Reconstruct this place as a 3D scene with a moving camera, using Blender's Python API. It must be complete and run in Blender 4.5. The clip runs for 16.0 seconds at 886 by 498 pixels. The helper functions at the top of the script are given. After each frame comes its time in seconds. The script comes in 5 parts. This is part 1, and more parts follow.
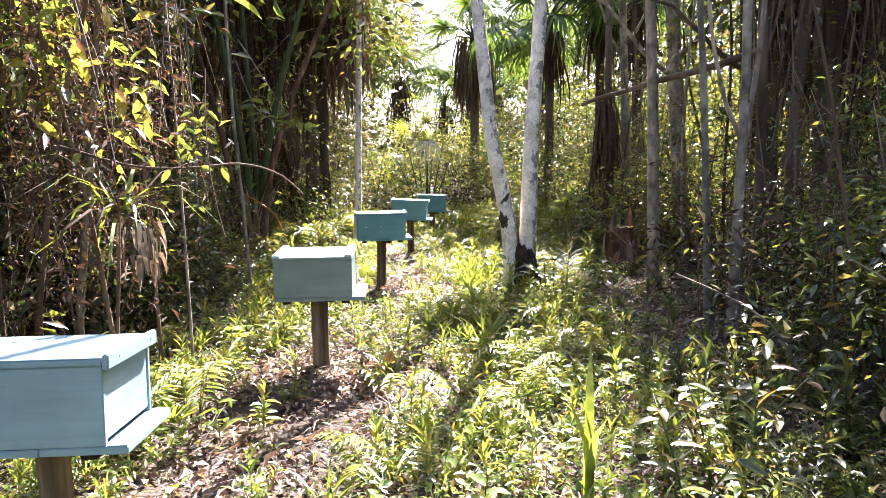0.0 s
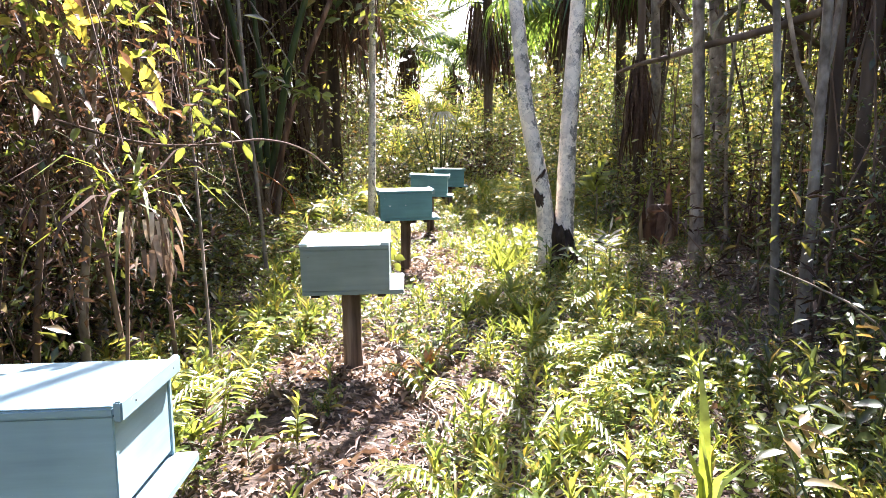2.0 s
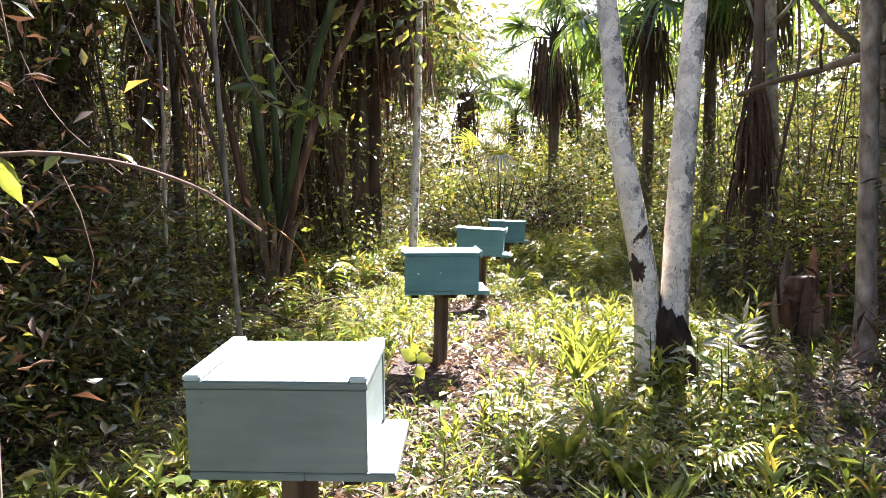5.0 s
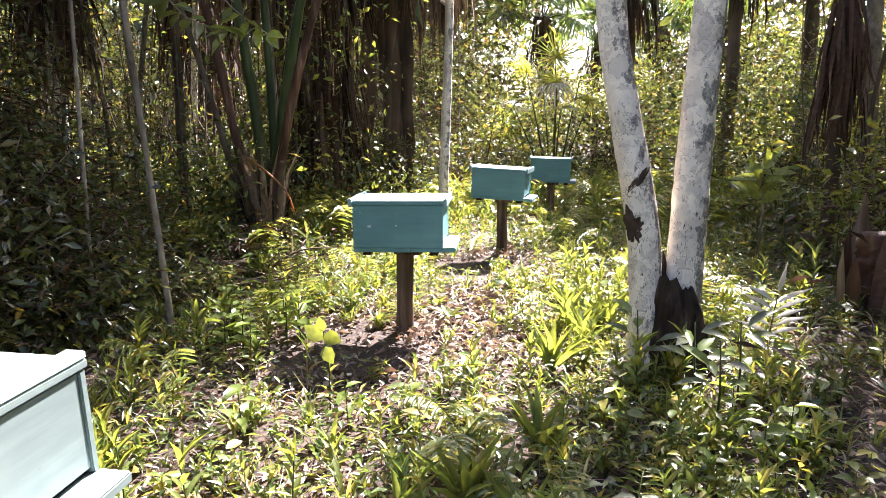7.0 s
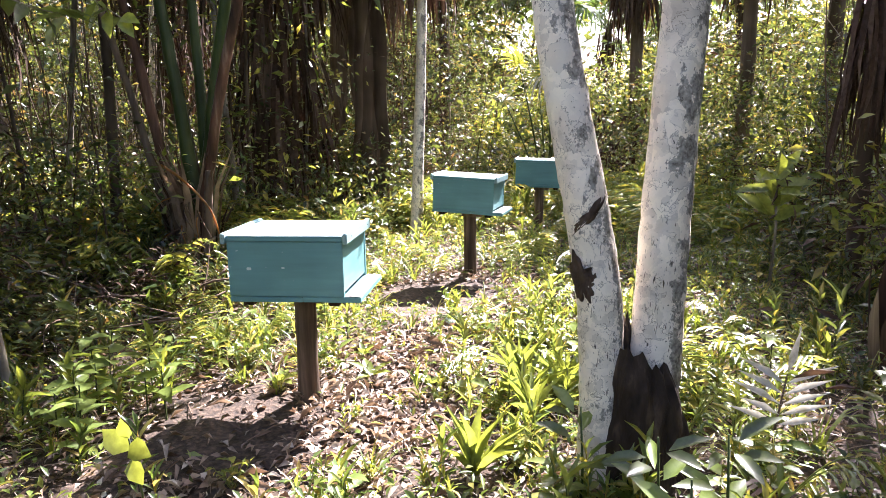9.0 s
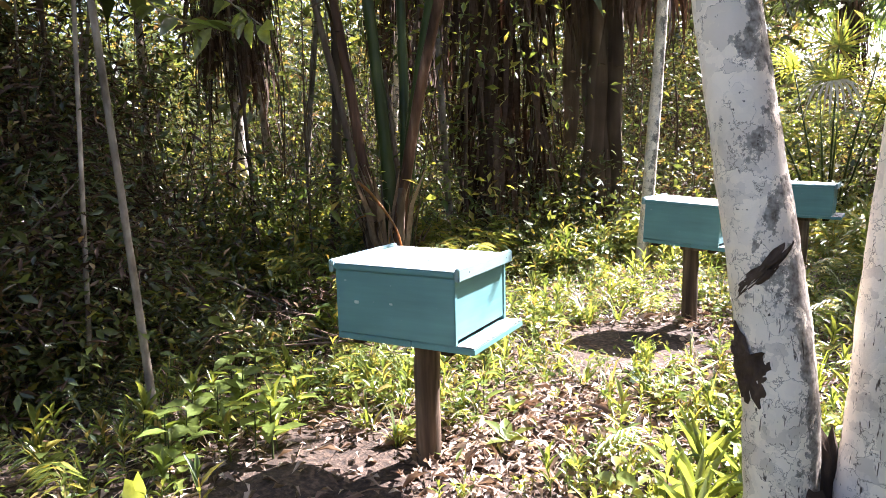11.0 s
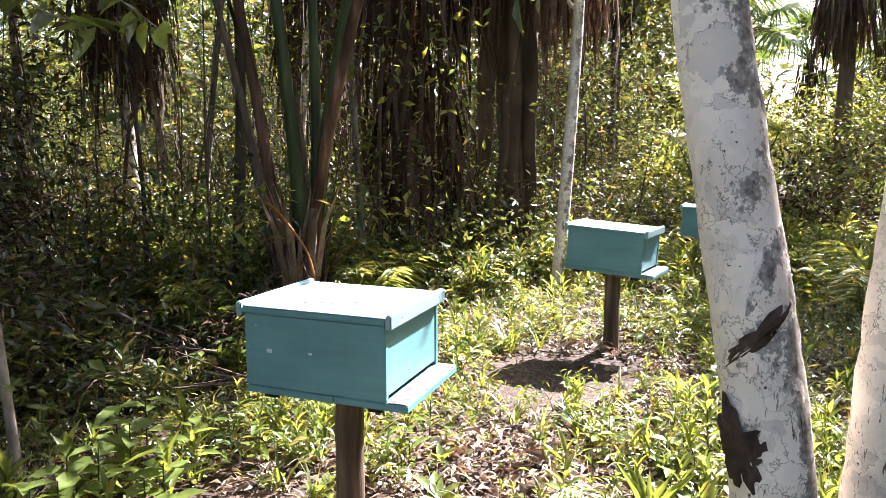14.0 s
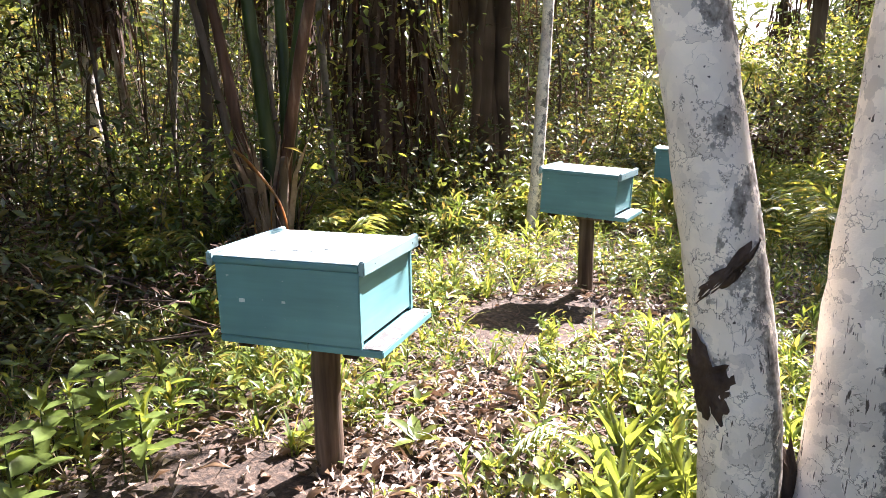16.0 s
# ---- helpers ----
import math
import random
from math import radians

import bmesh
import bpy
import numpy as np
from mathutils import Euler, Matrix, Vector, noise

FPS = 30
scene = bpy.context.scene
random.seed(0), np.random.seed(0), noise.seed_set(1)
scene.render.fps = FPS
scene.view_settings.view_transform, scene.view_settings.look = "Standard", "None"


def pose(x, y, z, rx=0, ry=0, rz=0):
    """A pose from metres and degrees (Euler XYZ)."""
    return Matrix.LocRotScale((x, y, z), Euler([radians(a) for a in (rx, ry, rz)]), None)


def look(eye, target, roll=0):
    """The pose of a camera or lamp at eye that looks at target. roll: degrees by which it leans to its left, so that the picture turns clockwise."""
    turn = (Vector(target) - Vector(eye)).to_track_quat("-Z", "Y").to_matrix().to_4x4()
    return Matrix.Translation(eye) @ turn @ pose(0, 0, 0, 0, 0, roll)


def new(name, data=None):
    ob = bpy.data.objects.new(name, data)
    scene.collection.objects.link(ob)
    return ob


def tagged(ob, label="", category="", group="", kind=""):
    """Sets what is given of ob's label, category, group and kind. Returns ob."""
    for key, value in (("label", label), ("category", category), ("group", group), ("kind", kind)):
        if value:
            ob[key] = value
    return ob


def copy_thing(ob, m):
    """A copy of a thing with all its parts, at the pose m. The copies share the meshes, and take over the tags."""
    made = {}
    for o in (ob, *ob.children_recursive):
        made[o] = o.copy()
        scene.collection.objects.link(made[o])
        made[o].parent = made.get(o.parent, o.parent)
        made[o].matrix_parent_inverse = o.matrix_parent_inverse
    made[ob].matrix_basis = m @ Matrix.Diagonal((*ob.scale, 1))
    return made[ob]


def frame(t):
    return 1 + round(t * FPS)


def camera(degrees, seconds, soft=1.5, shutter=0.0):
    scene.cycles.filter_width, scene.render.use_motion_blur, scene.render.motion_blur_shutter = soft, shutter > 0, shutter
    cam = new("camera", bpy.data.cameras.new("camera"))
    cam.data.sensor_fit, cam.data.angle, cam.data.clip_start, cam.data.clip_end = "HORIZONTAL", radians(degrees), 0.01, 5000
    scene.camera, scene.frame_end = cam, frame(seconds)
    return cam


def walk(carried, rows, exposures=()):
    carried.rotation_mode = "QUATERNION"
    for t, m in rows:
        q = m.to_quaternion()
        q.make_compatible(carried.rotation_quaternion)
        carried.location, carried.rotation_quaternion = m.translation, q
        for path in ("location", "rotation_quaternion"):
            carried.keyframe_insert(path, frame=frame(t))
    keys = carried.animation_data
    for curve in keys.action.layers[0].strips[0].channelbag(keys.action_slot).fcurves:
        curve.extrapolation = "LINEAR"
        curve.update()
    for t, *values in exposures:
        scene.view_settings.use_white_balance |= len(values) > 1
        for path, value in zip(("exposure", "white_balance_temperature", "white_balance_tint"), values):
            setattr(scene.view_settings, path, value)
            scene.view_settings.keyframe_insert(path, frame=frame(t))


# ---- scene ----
cam = camera(66.2, 16.0, soft=0.3)
PATH = [
    (0, (0.571, 1.281, 1.312), (0.393, 3.259, 1.076), -0.7),
    (0.5, (0.488, 1.35, 1.307), (0.166, 3.304, 1.032), -0.7),
    (1, (0.388, 1.525, 1.301), (0.058, 3.483, 1.063), -1.7),
    (1.5, (0.303, 1.683, 1.341), (0.053, 3.644, 1.04), -1.4),
    (2, (0.256, 1.78, 1.343), (0.071, 3.745, 1.024), -0.8),
    (2.5, (0.114, 2.001, 1.355), (0.115, 3.975, 1.035), -0.9),
    (3, (0.062, 2.233, 1.352), (0.201, 4.189, 0.961), -2.4),
    (3.5, (0.063, 2.658, 1.317), (0.16, 4.626, 0.979), -0.0),
    (4, (0.052, 2.947, 1.293), (-0.135, 4.874, 0.791), -0.1),
    (4.5, (0.055, 3.427, 1.267), (-0.23, 5.371, 0.895), -1.1),
    (5, (0.123, 3.833, 1.273), (-0.236, 5.793, 1.101), -0.1),
    (5.2, (0.202, 3.987, 1.282), (-0.175, 5.937, 1.053), 1.1),
    (7.3, (0.781, 5.074, 1.263), (0.149, 6.925, 0.844), -1.1),
    (7.5, (0.801, 5.242, 1.267), (0.181, 7.085, 0.801), -0.9),
    (7.7, (0.776, 5.462, 1.229), (0.105, 7.315, 0.889), 1.5),
    (8, (0.82, 5.546, 1.324), (0.129, 7.391, 0.979), -1.2),
    (8.2, (0.828, 5.624, 1.346), (0.195, 7.483, 0.964), -1.8),
    (10.3, (1.066, 6.412, 1.31), (0.117, 8.14, 0.976), -0.5),
    (10.5, (1.059, 6.482, 1.307), (0.011, 8.156, 0.992), -1.4),
    (11, (1.06, 6.773, 1.285), (-0.276, 8.228, 0.976), -1.4),
    (11.5, (1.015, 6.873, 1.298), (-0.395, 8.249, 0.951), -4.7),
    (12, (0.88, 6.938, 1.311), (-0.334, 8.488, 0.957), -4.6),
    (12.5, (0.8, 6.95, 1.335), (-0.285, 8.586, 0.956), -2.6),
    (13, (0.807, 6.962, 1.32), (-0.273, 8.619, 1.024), -0.6),
    (13.5, (0.805, 6.964, 1.322), (-0.282, 8.621, 1.053), -1.0),
    (14, (0.805, 6.94, 1.337), (-0.314, 8.574, 1.059), 0.0),
    (14.5, (0.788, 6.955, 1.313), (-0.339, 8.557, 0.907), 0.5),
    (15, (0.783, 6.987, 1.29), (-0.325, 8.584, 0.819), 0.1),
    (15.5, (0.795, 7.0, 1.29), (-0.287, 8.621, 0.841), -0.8),
    (16, (0.804, 6.961, 1.324), (-0.243, 8.611, 0.894), -0.8),
]
walk(cam, [(t, look(eye, target, roll)) for t, eye, target, roll in PATH], [(0.0, 2.94, 5950, 23.0), (3.0, 2.88, 5980, 23.0), (5.0, 2.85, 6020, 23.0), (8.0, 2.92, 6000, 24.0), (10.5, 2.97, 5930, 24.0), (12.0, 2.95, 5950, 24.0), (15.0, 2.81, 5970, 24.0), (16.0, 2.83, 5970, 24.0)])

# ---- light ----
SUN = Vector((0.125, 0.69, 0.72)).normalized()
world = bpy.data.worlds.new("sky")
scene.world = world
world.use_nodes = True
wn = world.node_tree.nodes
sky = wn.new("ShaderNodeTexSky")
sky.sky_type = 'NISHITA'
sky.sun_disc = False
sky.sun_elevation = math.asin(SUN.z)
sky.sun_rotation = math.atan2(SUN.x, SUN.y)
sky.dust_density = 3.0
wn["Background"].inputs["Strength"].default_value = 0.066
world.node_tree.links.new(sky.outputs["Color"], wn["Background"].inputs["Color"])
sun = new("sun", bpy.data.lights.new("sun", 'SUN'))
sun.data.energy, sun.data.angle, sun.data.color = 5.0, radians(0.5), (1.0, 0.95, 0.86)
sun.matrix_world = look((0, 0, 30), Vector((0, 0, 30)) - SUN)

# ---- materials ----


def nodes_of(name):
    m = bpy.data.materials.new(name)
    m.use_nodes = True
    t = m.node_tree
    return m, t.nodes, t.links, t.nodes["Principled BSDF"]


def ramp(n, stops):
    r = n.new("ShaderNodeValToRGB")
    e = r.color_ramp.elements
    while len(e) < len(stops):
        e.new(0.5)
    for el, (p, c) in zip(e, stops):
        el.position, el.color = p, (*c, 1)
    return r


def noise_tex(n, l, scale, detail=4.0, stretch=None, rough=0.55):
    t = n.new("ShaderNodeTexNoise")
    t.inputs["Scale"].default_value, t.inputs["Detail"].default_value = scale, detail
    t.inputs["Roughness"].default_value = rough
    c = n.new("ShaderNodeTexCoord")
    if stretch:
        mp = n.new("ShaderNodeMapping")
        mp.inputs["Scale"].default_value = stretch
        l.new(c.outputs["Object"], mp.inputs["Vector"])
        l.new(mp.outputs["Vector"], t.inputs["Vector"])
    else:
        l.new(c.outputs["Object"], t.inputs["Vector"])
    return t


def mixed(n, l, fac, a, b, mode='MIX'):
    m = n.new("ShaderNodeMix")
    m.data_type, m.blend_type = 'RGBA', mode
    for sock, v in ((m.inputs[0], fac), (m.inputs[6], a), (m.inputs[7], b)):
        if isinstance(v, (int, float)):
            sock.default_value = v
        elif isinstance(v, tuple):
            sock.default_value = (*v, 1)
        else:
            l.new(v, sock)
    return m.outputs[2]


def bump(n, l, bsdf, height, strength, distance):
    b = n.new("ShaderNodeBump")
    b.inputs["Strength"].default_value, b.inputs["Distance"].default_value = strength, distance
    l.new(height, b.inputs["Height"])
    l.new(b.outputs["Normal"], bsdf.inputs["Normal"])


def leaf_material(name, stops, glow, share=0.45, rough=0.4, scale=25.0, gloss=0.75):
    """Leaf: colour varies leaf by leaf, light shines through it."""
    m, n, l, p = nodes_of(name)
    g = n.new("ShaderNodeNewGeometry")
    r = ramp(n, stops)
    l.new(g.outputs["Random Per Island"], r.inputs["Fac"])
    t = noise_tex(n, l, scale, 3.0)
    spots = ramp(n, [(0.35, (0.62, 0.6, 0.5)), (0.6, (1.1, 1.1, 1.1))])
    l.new(t.outputs["Fac"], spots.inputs["Fac"])
    col = mixed(n, l, 0.8, r.outputs["Color"], spots.outputs["Color"], 'MULTIPLY')
    l.new(col, p.inputs["Base Color"])
    p.inputs["Roughness"].default_value = rough
    p.inputs["Specular IOR Level"].default_value = gloss
    tr = n.new("ShaderNodeBsdfTranslucent")
    l.new(mixed(n, l, 1.0, col, glow, 'MULTIPLY'), tr.inputs["Color"])
    mx = n.new("ShaderNodeMixShader")
    mx.inputs["Fac"].default_value = share
    l.new(p.outputs["BSDF"], mx.inputs[1])
    l.new(tr.outputs["BSDF"], mx.inputs[2])
    l.new(mx.outputs["Shader"], n["Material Output"].inputs["Surface"])
    return m


def wood_material(name, stops, scale=6.0, stretch=(1, 1, 0.12), rough=0.85, bumped=0.5, dist=0.01):
    m, n, l, p = nodes_of(name)
    t = noise_tex(n, l, scale, 6.0, stretch)
    t2 = noise_tex(n, l, 2.1, 2.0)
    r = ramp(n, stops)
    l.new(t.outputs["Fac"], r.inputs["Fac"])
    r2 = ramp(n, [(0.35, (0.6, 0.58, 0.55)), (0.65, (1.1, 1.08, 1.05))])
    l.new(t2.outputs["Fac"], r2.inputs["Fac"])
    oi = n.new("ShaderNodeObjectInfo")
    r3 = ramp(n, [(0.0, (0.7, 0.7, 0.7)), (1.0, (1.15, 1.12, 1.1))])
    l.new(oi.outputs["Random"], r3.inputs["Fac"])
    c = mixed(n, l, 1.0, mixed(n, l, 1.0, r.outputs["Color"], r2.outputs["Color"], 'MULTIPLY'), r3.outputs["Color"], 'MULTIPLY')
    l.new(c, p.inputs["Base Color"])
    p.inputs["Roughness"].default_value = rough
    p.inputs["Specular IOR Level"].default_value = 0.25
    bump(n, l, p, t.outputs["Fac"], bumped, dist)
    return m


def paint_material(name, col, worn, chips=0.68, size=55.0):
    """Brushed matt paint on boards, with faint grain, chips and dust."""
    m, n, l, p = nodes_of(name)
    grain = noise_tex(n, l, 9.0, 6.0, (0.25, 0.25, 3.0))
    blot = noise_tex(n, l, 3.5, 3.0)
    chip = noise_tex(n, l, size, 5.0, (0.6, 0.6, 1.0))
    a = ramp(n, [(0.3, tuple(c * 0.86 for c in col)), (0.7, tuple(min(1, c * 1.1) for c in col))])
    l.new(grain.outputs["Fac"], a.inputs["Fac"])
    b = ramp(n, [(0.3, (0.8, 0.82, 0.84)), (0.7, (1.08, 1.06, 1.05))])
    l.new(blot.outputs["Fac"], b.inputs["Fac"])
    c = mixed(n, l, 1.0, a.outputs["Color"], b.outputs["Color"], 'MULTIPLY')
    k = ramp(n, [(chips, (0, 0, 0)), (chips + 0.05, (1, 1, 1))])
    l.new(chip.outputs["Fac"], k.inputs["Fac"])
    l.new(mixed(n, l, k.outputs["Color"], c, worn), p.inputs["Base Color"])
    p.inputs["Roughness"].default_value = 0.55
    bump(n, l, p, grain.outputs["Fac"], 0.25, 0.004)
    return m


def bark_pale(name, light, mid, dark):
    """Smooth pale bark in irregular plates: fine dark outlines, grey lichen towards one side, upright cracks low down, pores."""
    m, n, l, p = nodes_of(name)
    c = n.new("ShaderNodeTexCoord")
    warp = noise_tex(n, l, 11.0, 5.0, None, 0.6)
    where = mixed(n, l, 0.16, c.outputs["Object"], warp.outputs["Color"])
    tone = noise_tex(n, l, 3.5, 5.0)
    base = ramp(n, [(0.35, mid), (0.5, light), (0.7, tuple(x * 1.1 for x in light))])
    l.new(tone.outputs["Fac"], base.inputs["Fac"])
    col = base.outputs["Color"]
    for scale, thin, lo in ((15.0, 0.022, 0.48), (31.0, 0.032, 0.54)):
        cell = n.new("ShaderNodeTexVoronoi")
        cell.inputs["Scale"].default_value = scale
        l.new(where, cell.inputs["Vector"])
        sep = n.new("ShaderNodeSeparateColor")
        l.new(cell.outputs["Color"], sep.inputs["Color"])
        plate = ramp(n, [(0.0, (0.76, 0.74, 0.72)), (0.2, (0.9, 0.89, 0.88)), (0.3, (0.98, 0.97, 0.96)), (1.0, (1.08, 1.07, 1.05))])
        l.new(sep.outputs[0], plate.inputs["Fac"])
        col = mixed(n, l, 0.8, col, plate.outputs["Color"], 'MULTIPLY')
        e = n.new("ShaderNodeTexVoronoi")
        e.feature = 'DISTANCE_TO_EDGE'
        e.inputs["Scale"].default_value = scale
        l.new(where, e.inputs["Vector"])
        lines = ramp(n, [(0.0, (0.2, 0.18, 0.165)), (thin, (1, 1, 1))])
        l.new(e.outputs["Distance"], lines.inputs["Fac"])
        some = ramp(n, [(lo, (0, 0, 0)), (lo + 0.05, (0.9, 0.9, 0.9))])
        l.new(noise_tex(n, l, scale * 0.42, 3.0).outputs["Fac"], some.inputs["Fac"])
        col = mixed(n, l, some.outputs["Color"], col, mixed(n, l, 1.0, col, lines.outputs["Color"], 'MULTIPLY'))
    geo = n.new("ShaderNodeNewGeometry")
    axes = n.new("ShaderNodeSeparateXYZ")
    l.new(geo.outputs["Normal"], axes.inputs["Vector"])
    blot = noise_tex(n, l, 12.0, 8.0, (1, 1, 0.8), 0.68)
    add = n.new("ShaderNodeMath")
    add.operation = 'MULTIPLY_ADD'
    add.inputs[1].default_value = 0.13
    l.new(axes.outputs["X"], add.inputs[0])
    l.new(blot.outputs["Fac"], add.inputs[2])
    lichen = ramp(n, [(0.6, (0, 0, 0)), (0.608, (0.7, 0.7, 0.7)), (0.66, (0.95, 0.95, 0.95))])
    l.new(add.outputs[0], lichen.inputs["Fac"])
    grain = noise_tex(n, l, 70.0, 5.0)
    grey = ramp(n, [(0.35, dark), (0.55, tuple(x * 0.33 for x in light)), (0.7, tuple(x * 0.5 for x in light))])
    l.new(grain.outputs["Fac"], grey.inputs["Fac"])
    col = mixed(n, l, lichen.outputs["Color"], col, grey.outputs["Color"])
    place = n.new("ShaderNodeSeparateXYZ")
    l.new(c.outputs["Object"], place.inputs["Vector"])
    low = ramp(n, [(0.42, (1, 1, 1)), (0.52, (0, 0, 0))])
    half = n.new("ShaderNodeMath")
    half.operation = 'MULTIPLY'
    half.inputs[1].default_value = 0.5
    l.new(place.outputs["Z"], half.inputs[0])
    l.new(half.outputs[0], low.inputs["Fac"])
    crack = noise_tex(n, l, 110.0, 4.0, (1, 1, 0.16), 0.55)
    cut = ramp(n, [(0.33, (0.15, 0.13, 0.12)), (0.37, (1, 1, 1))])
    l.new(crack.outputs["Fac"], cut.inputs["Fac"])
    col = mixed(n, l, low.outputs["Color"], col, mixed(n, l, 1.0, col, cut.outputs["Color"], 'MULTIPLY'))
    pores = noise_tex(n, l, 90.0, 2.0, (1, 1, 0.7))
    q = ramp(n, [(0.69, (0, 0, 0)), (0.73, (1, 1, 1))])
    l.new(pores.outputs["Fac"], q.inputs["Fac"])
    col = mixed(n, l, q.outputs["Color"], col, dark)
    l.new(col, p.inputs["Base Color"])
    p.inputs["Roughness"].default_value = 0.75
    p.inputs["Specular IOR Level"].default_value = 0.25
    bump(n, l, p, blot.outputs["Fac"], 0.5, 0.01)
    return m


def soil_material():
    m, n, l, p = nodes_of("soil")
    a = noise_tex(n, l, 1.3, 4.0)
    b = noise_tex(n, l, 38.0, 6.0)
    r = ramp(n, [(0.3, (0.022, 0.015, 0.011)), (0.5, (0.06, 0.041, 0.029)), (0.7, (0.15, 0.105, 0.078))])
    l.new(b.outputs["Fac"], r.inputs["Fac"])
    s = ramp(n, [(0.35, (0.55, 0.5, 0.42)), (0.65, (1.1, 1.05, 1.0))])
    l.new(a.outputs["Fac"], s.inputs["Fac"])
    l.new(mixed(n, l, 1.0, r.outputs["Color"], s.outputs["Color"], 'MULTIPLY'), p.inputs["Base Color"])
    p.inputs["Roughness"].default_value = 0.95
    bump(n, l, p, b.outputs["Fac"], 0.8, 0.02)
    return m


GLOW = (1.75, 1.55, 0.75)
HERB = leaf_material("herb_leaf", [(0.0, (0.06, 0.1, 0.03)), (0.45, (0.12, 0.18, 0.045)), (0.8, (0.22, 0.27, 0.065)), (0.95, (0.38, 0.3, 0.1))], GLOW, 0.45, 0.3)
GRASS = leaf_material("grass_blade", [(0.0, (0.08, 0.13, 0.025)), (0.6, (0.2, 0.26, 0.05)), (0.9, (0.38, 0.34, 0.12))], GLOW, 0.5, 0.5)
# Woodland green; on floor herbs its darkness also puts shade into the colour.
WOODS_AND_SHADED = leaf_material("woodland_and_shaded_leaf", [(0.0, (0.04, 0.055, 0.022)), (0.5, (0.075, 0.105, 0.035)), (0.8, (0.13, 0.15, 0.045)), (0.93, (0.24, 0.19, 0.08)), (1.0, (0.2, 0.12, 0.06))], GLOW, 0.4, 0.3)
# Paler green for young growth; elsewhere it puts sunshine into the leaf colour.
YOUNG_AND_SUNLIT = leaf_material("young_and_sunlit_leaf", [(0.0, (0.11, 0.165, 0.045)), (0.6, (0.19, 0.235, 0.055)), (0.95, (0.36, 0.32, 0.08))], GLOW, 0.48, 0.33)
LITTER = leaf_material("dry_leaf", [(0.0, (0.085, 0.05, 0.033)), (0.35, (0.22, 0.145, 0.1)), (0.7, (0.36, 0.275, 0.21)), (0.9, (0.46, 0.38, 0.31)), (1.0, (0.66, 0.6, 0.52))], (1.2, 1.05, 0.85), 0.2, 0.55, gloss=0.5)
DRY = leaf_material("dead_frond", [(0.0, (0.05, 0.03, 0.022)), (0.6, (0.1, 0.064, 0.048)), (1.0, (0.19, 0.135, 0.105))], (1.2, 0.9, 0.65), 0.1, 0.8, gloss=0.2)
FROND = leaf_material("palm_leaf", [(0.0, (0.05, 0.1, 0.03)), (0.7, (0.1, 0.17, 0.04)), (1.0, (0.2, 0.25, 0.06))], GLOW, 0.4, 0.3)
PALE = leaf_material("bleached_leaf", [(0.0, (0.5, 0.47, 0.42)), (1.0, (0.68, 0.64, 0.58))], (1.0, 0.98, 0.9), 0.25, 0.6)
RUSTY = leaf_material("rusty_leaf", [(0.0, (0.26, 0.09, 0.02)), (0.6, (0.36, 0.19, 0.05)), (1.0, (0.3, 0.27, 0.07))], (1.7, 1.2, 0.5), 0.4, 0.45)
VINE = leaf_material("dry_vine_leaf", [(0.0, (0.055, 0.032, 0.024)), (0.5, (0.12, 0.074, 0.052)), (1.0, (0.24, 0.16, 0.11))], (1.3, 1.0, 0.7), 0.25, 0.6, gloss=0.3)
BARK = wood_material("brown_bark", [(0.3, (0.07, 0.05, 0.038)), (0.6, (0.16, 0.12, 0.09)), (0.8, (0.28, 0.23, 0.18))])
GREYBARK = wood_material("grey_bark", [(0.3, (0.14, 0.115, 0.09)), (0.5, (0.3, 0.26, 0.215)), (0.7, (0.47, 0.43, 0.37))], 14.0, (1, 1, 0.55), 0.85, 0.6, 0.012)
CHAR = wood_material("dark_rotten_wood", [(0.3, (0.02, 0.014, 0.011)), (0.55, (0.06, 0.042, 0.03)), (0.75, (0.17, 0.12, 0.085))], 22.0, (1, 1, 0.25), 0.95, 0.9, 0.02)
WOUND = wood_material("bark_wound", [(0.3, (0.05, 0.033, 0.025)), (0.55, (0.11, 0.075, 0.055)), (0.8, (0.2, 0.15, 0.12))], 30.0, (1, 1, 0.6), 0.95, 1.0, 0.02)
FIBRE = wood_material("fibrous_sheath", [(0.3, (0.12, 0.085, 0.06)), (0.55, (0.22, 0.165, 0.12)), (0.8, (0.4, 0.32, 0.25))], 12.0, (1, 1, 0.06), 0.85, 0.9, 0.02)
POSTWOOD = wood_material("weathered_post", [(0.3, (0.05, 0.034, 0.024)), (0.5, (0.15, 0.108, 0.078)), (0.75, (0.36, 0.28, 0.21))], 22.0, (1, 1, 0.06), 0.85, 0.8, 0.01)
PETIOLE = wood_material("green_petiole", [(0.3, (0.035, 0.055, 0.018)), (0.55, (0.07, 0.1, 0.03)), (0.8, (0.14, 0.14, 0.06))], 14.0, (1, 1, 0.08), 0.45, 0.4, 0.006)
REDSTALK = wood_material("dried_stalk", [(0.3, (0.05, 0.028, 0.018)), (0.55, (0.13, 0.07, 0.045)), (0.8, (0.34, 0.24, 0.17))], 16.0, (1, 1, 0.07), 0.7, 0.7, 0.01)
DRYSTEM = wood_material("dry_stem", [(0.3, (0.1, 0.065, 0.045)), (0.6, (0.19, 0.135, 0.1)), (0.8, (0.32, 0.25, 0.19))])
WHITEBARK = bark_pale("pale_lichen_bark", (0.86, 0.775, 0.66), (0.66, 0.585, 0.5), (0.1, 0.08, 0.065))
SOIL = soil_material()
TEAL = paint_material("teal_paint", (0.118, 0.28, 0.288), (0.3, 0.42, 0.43))
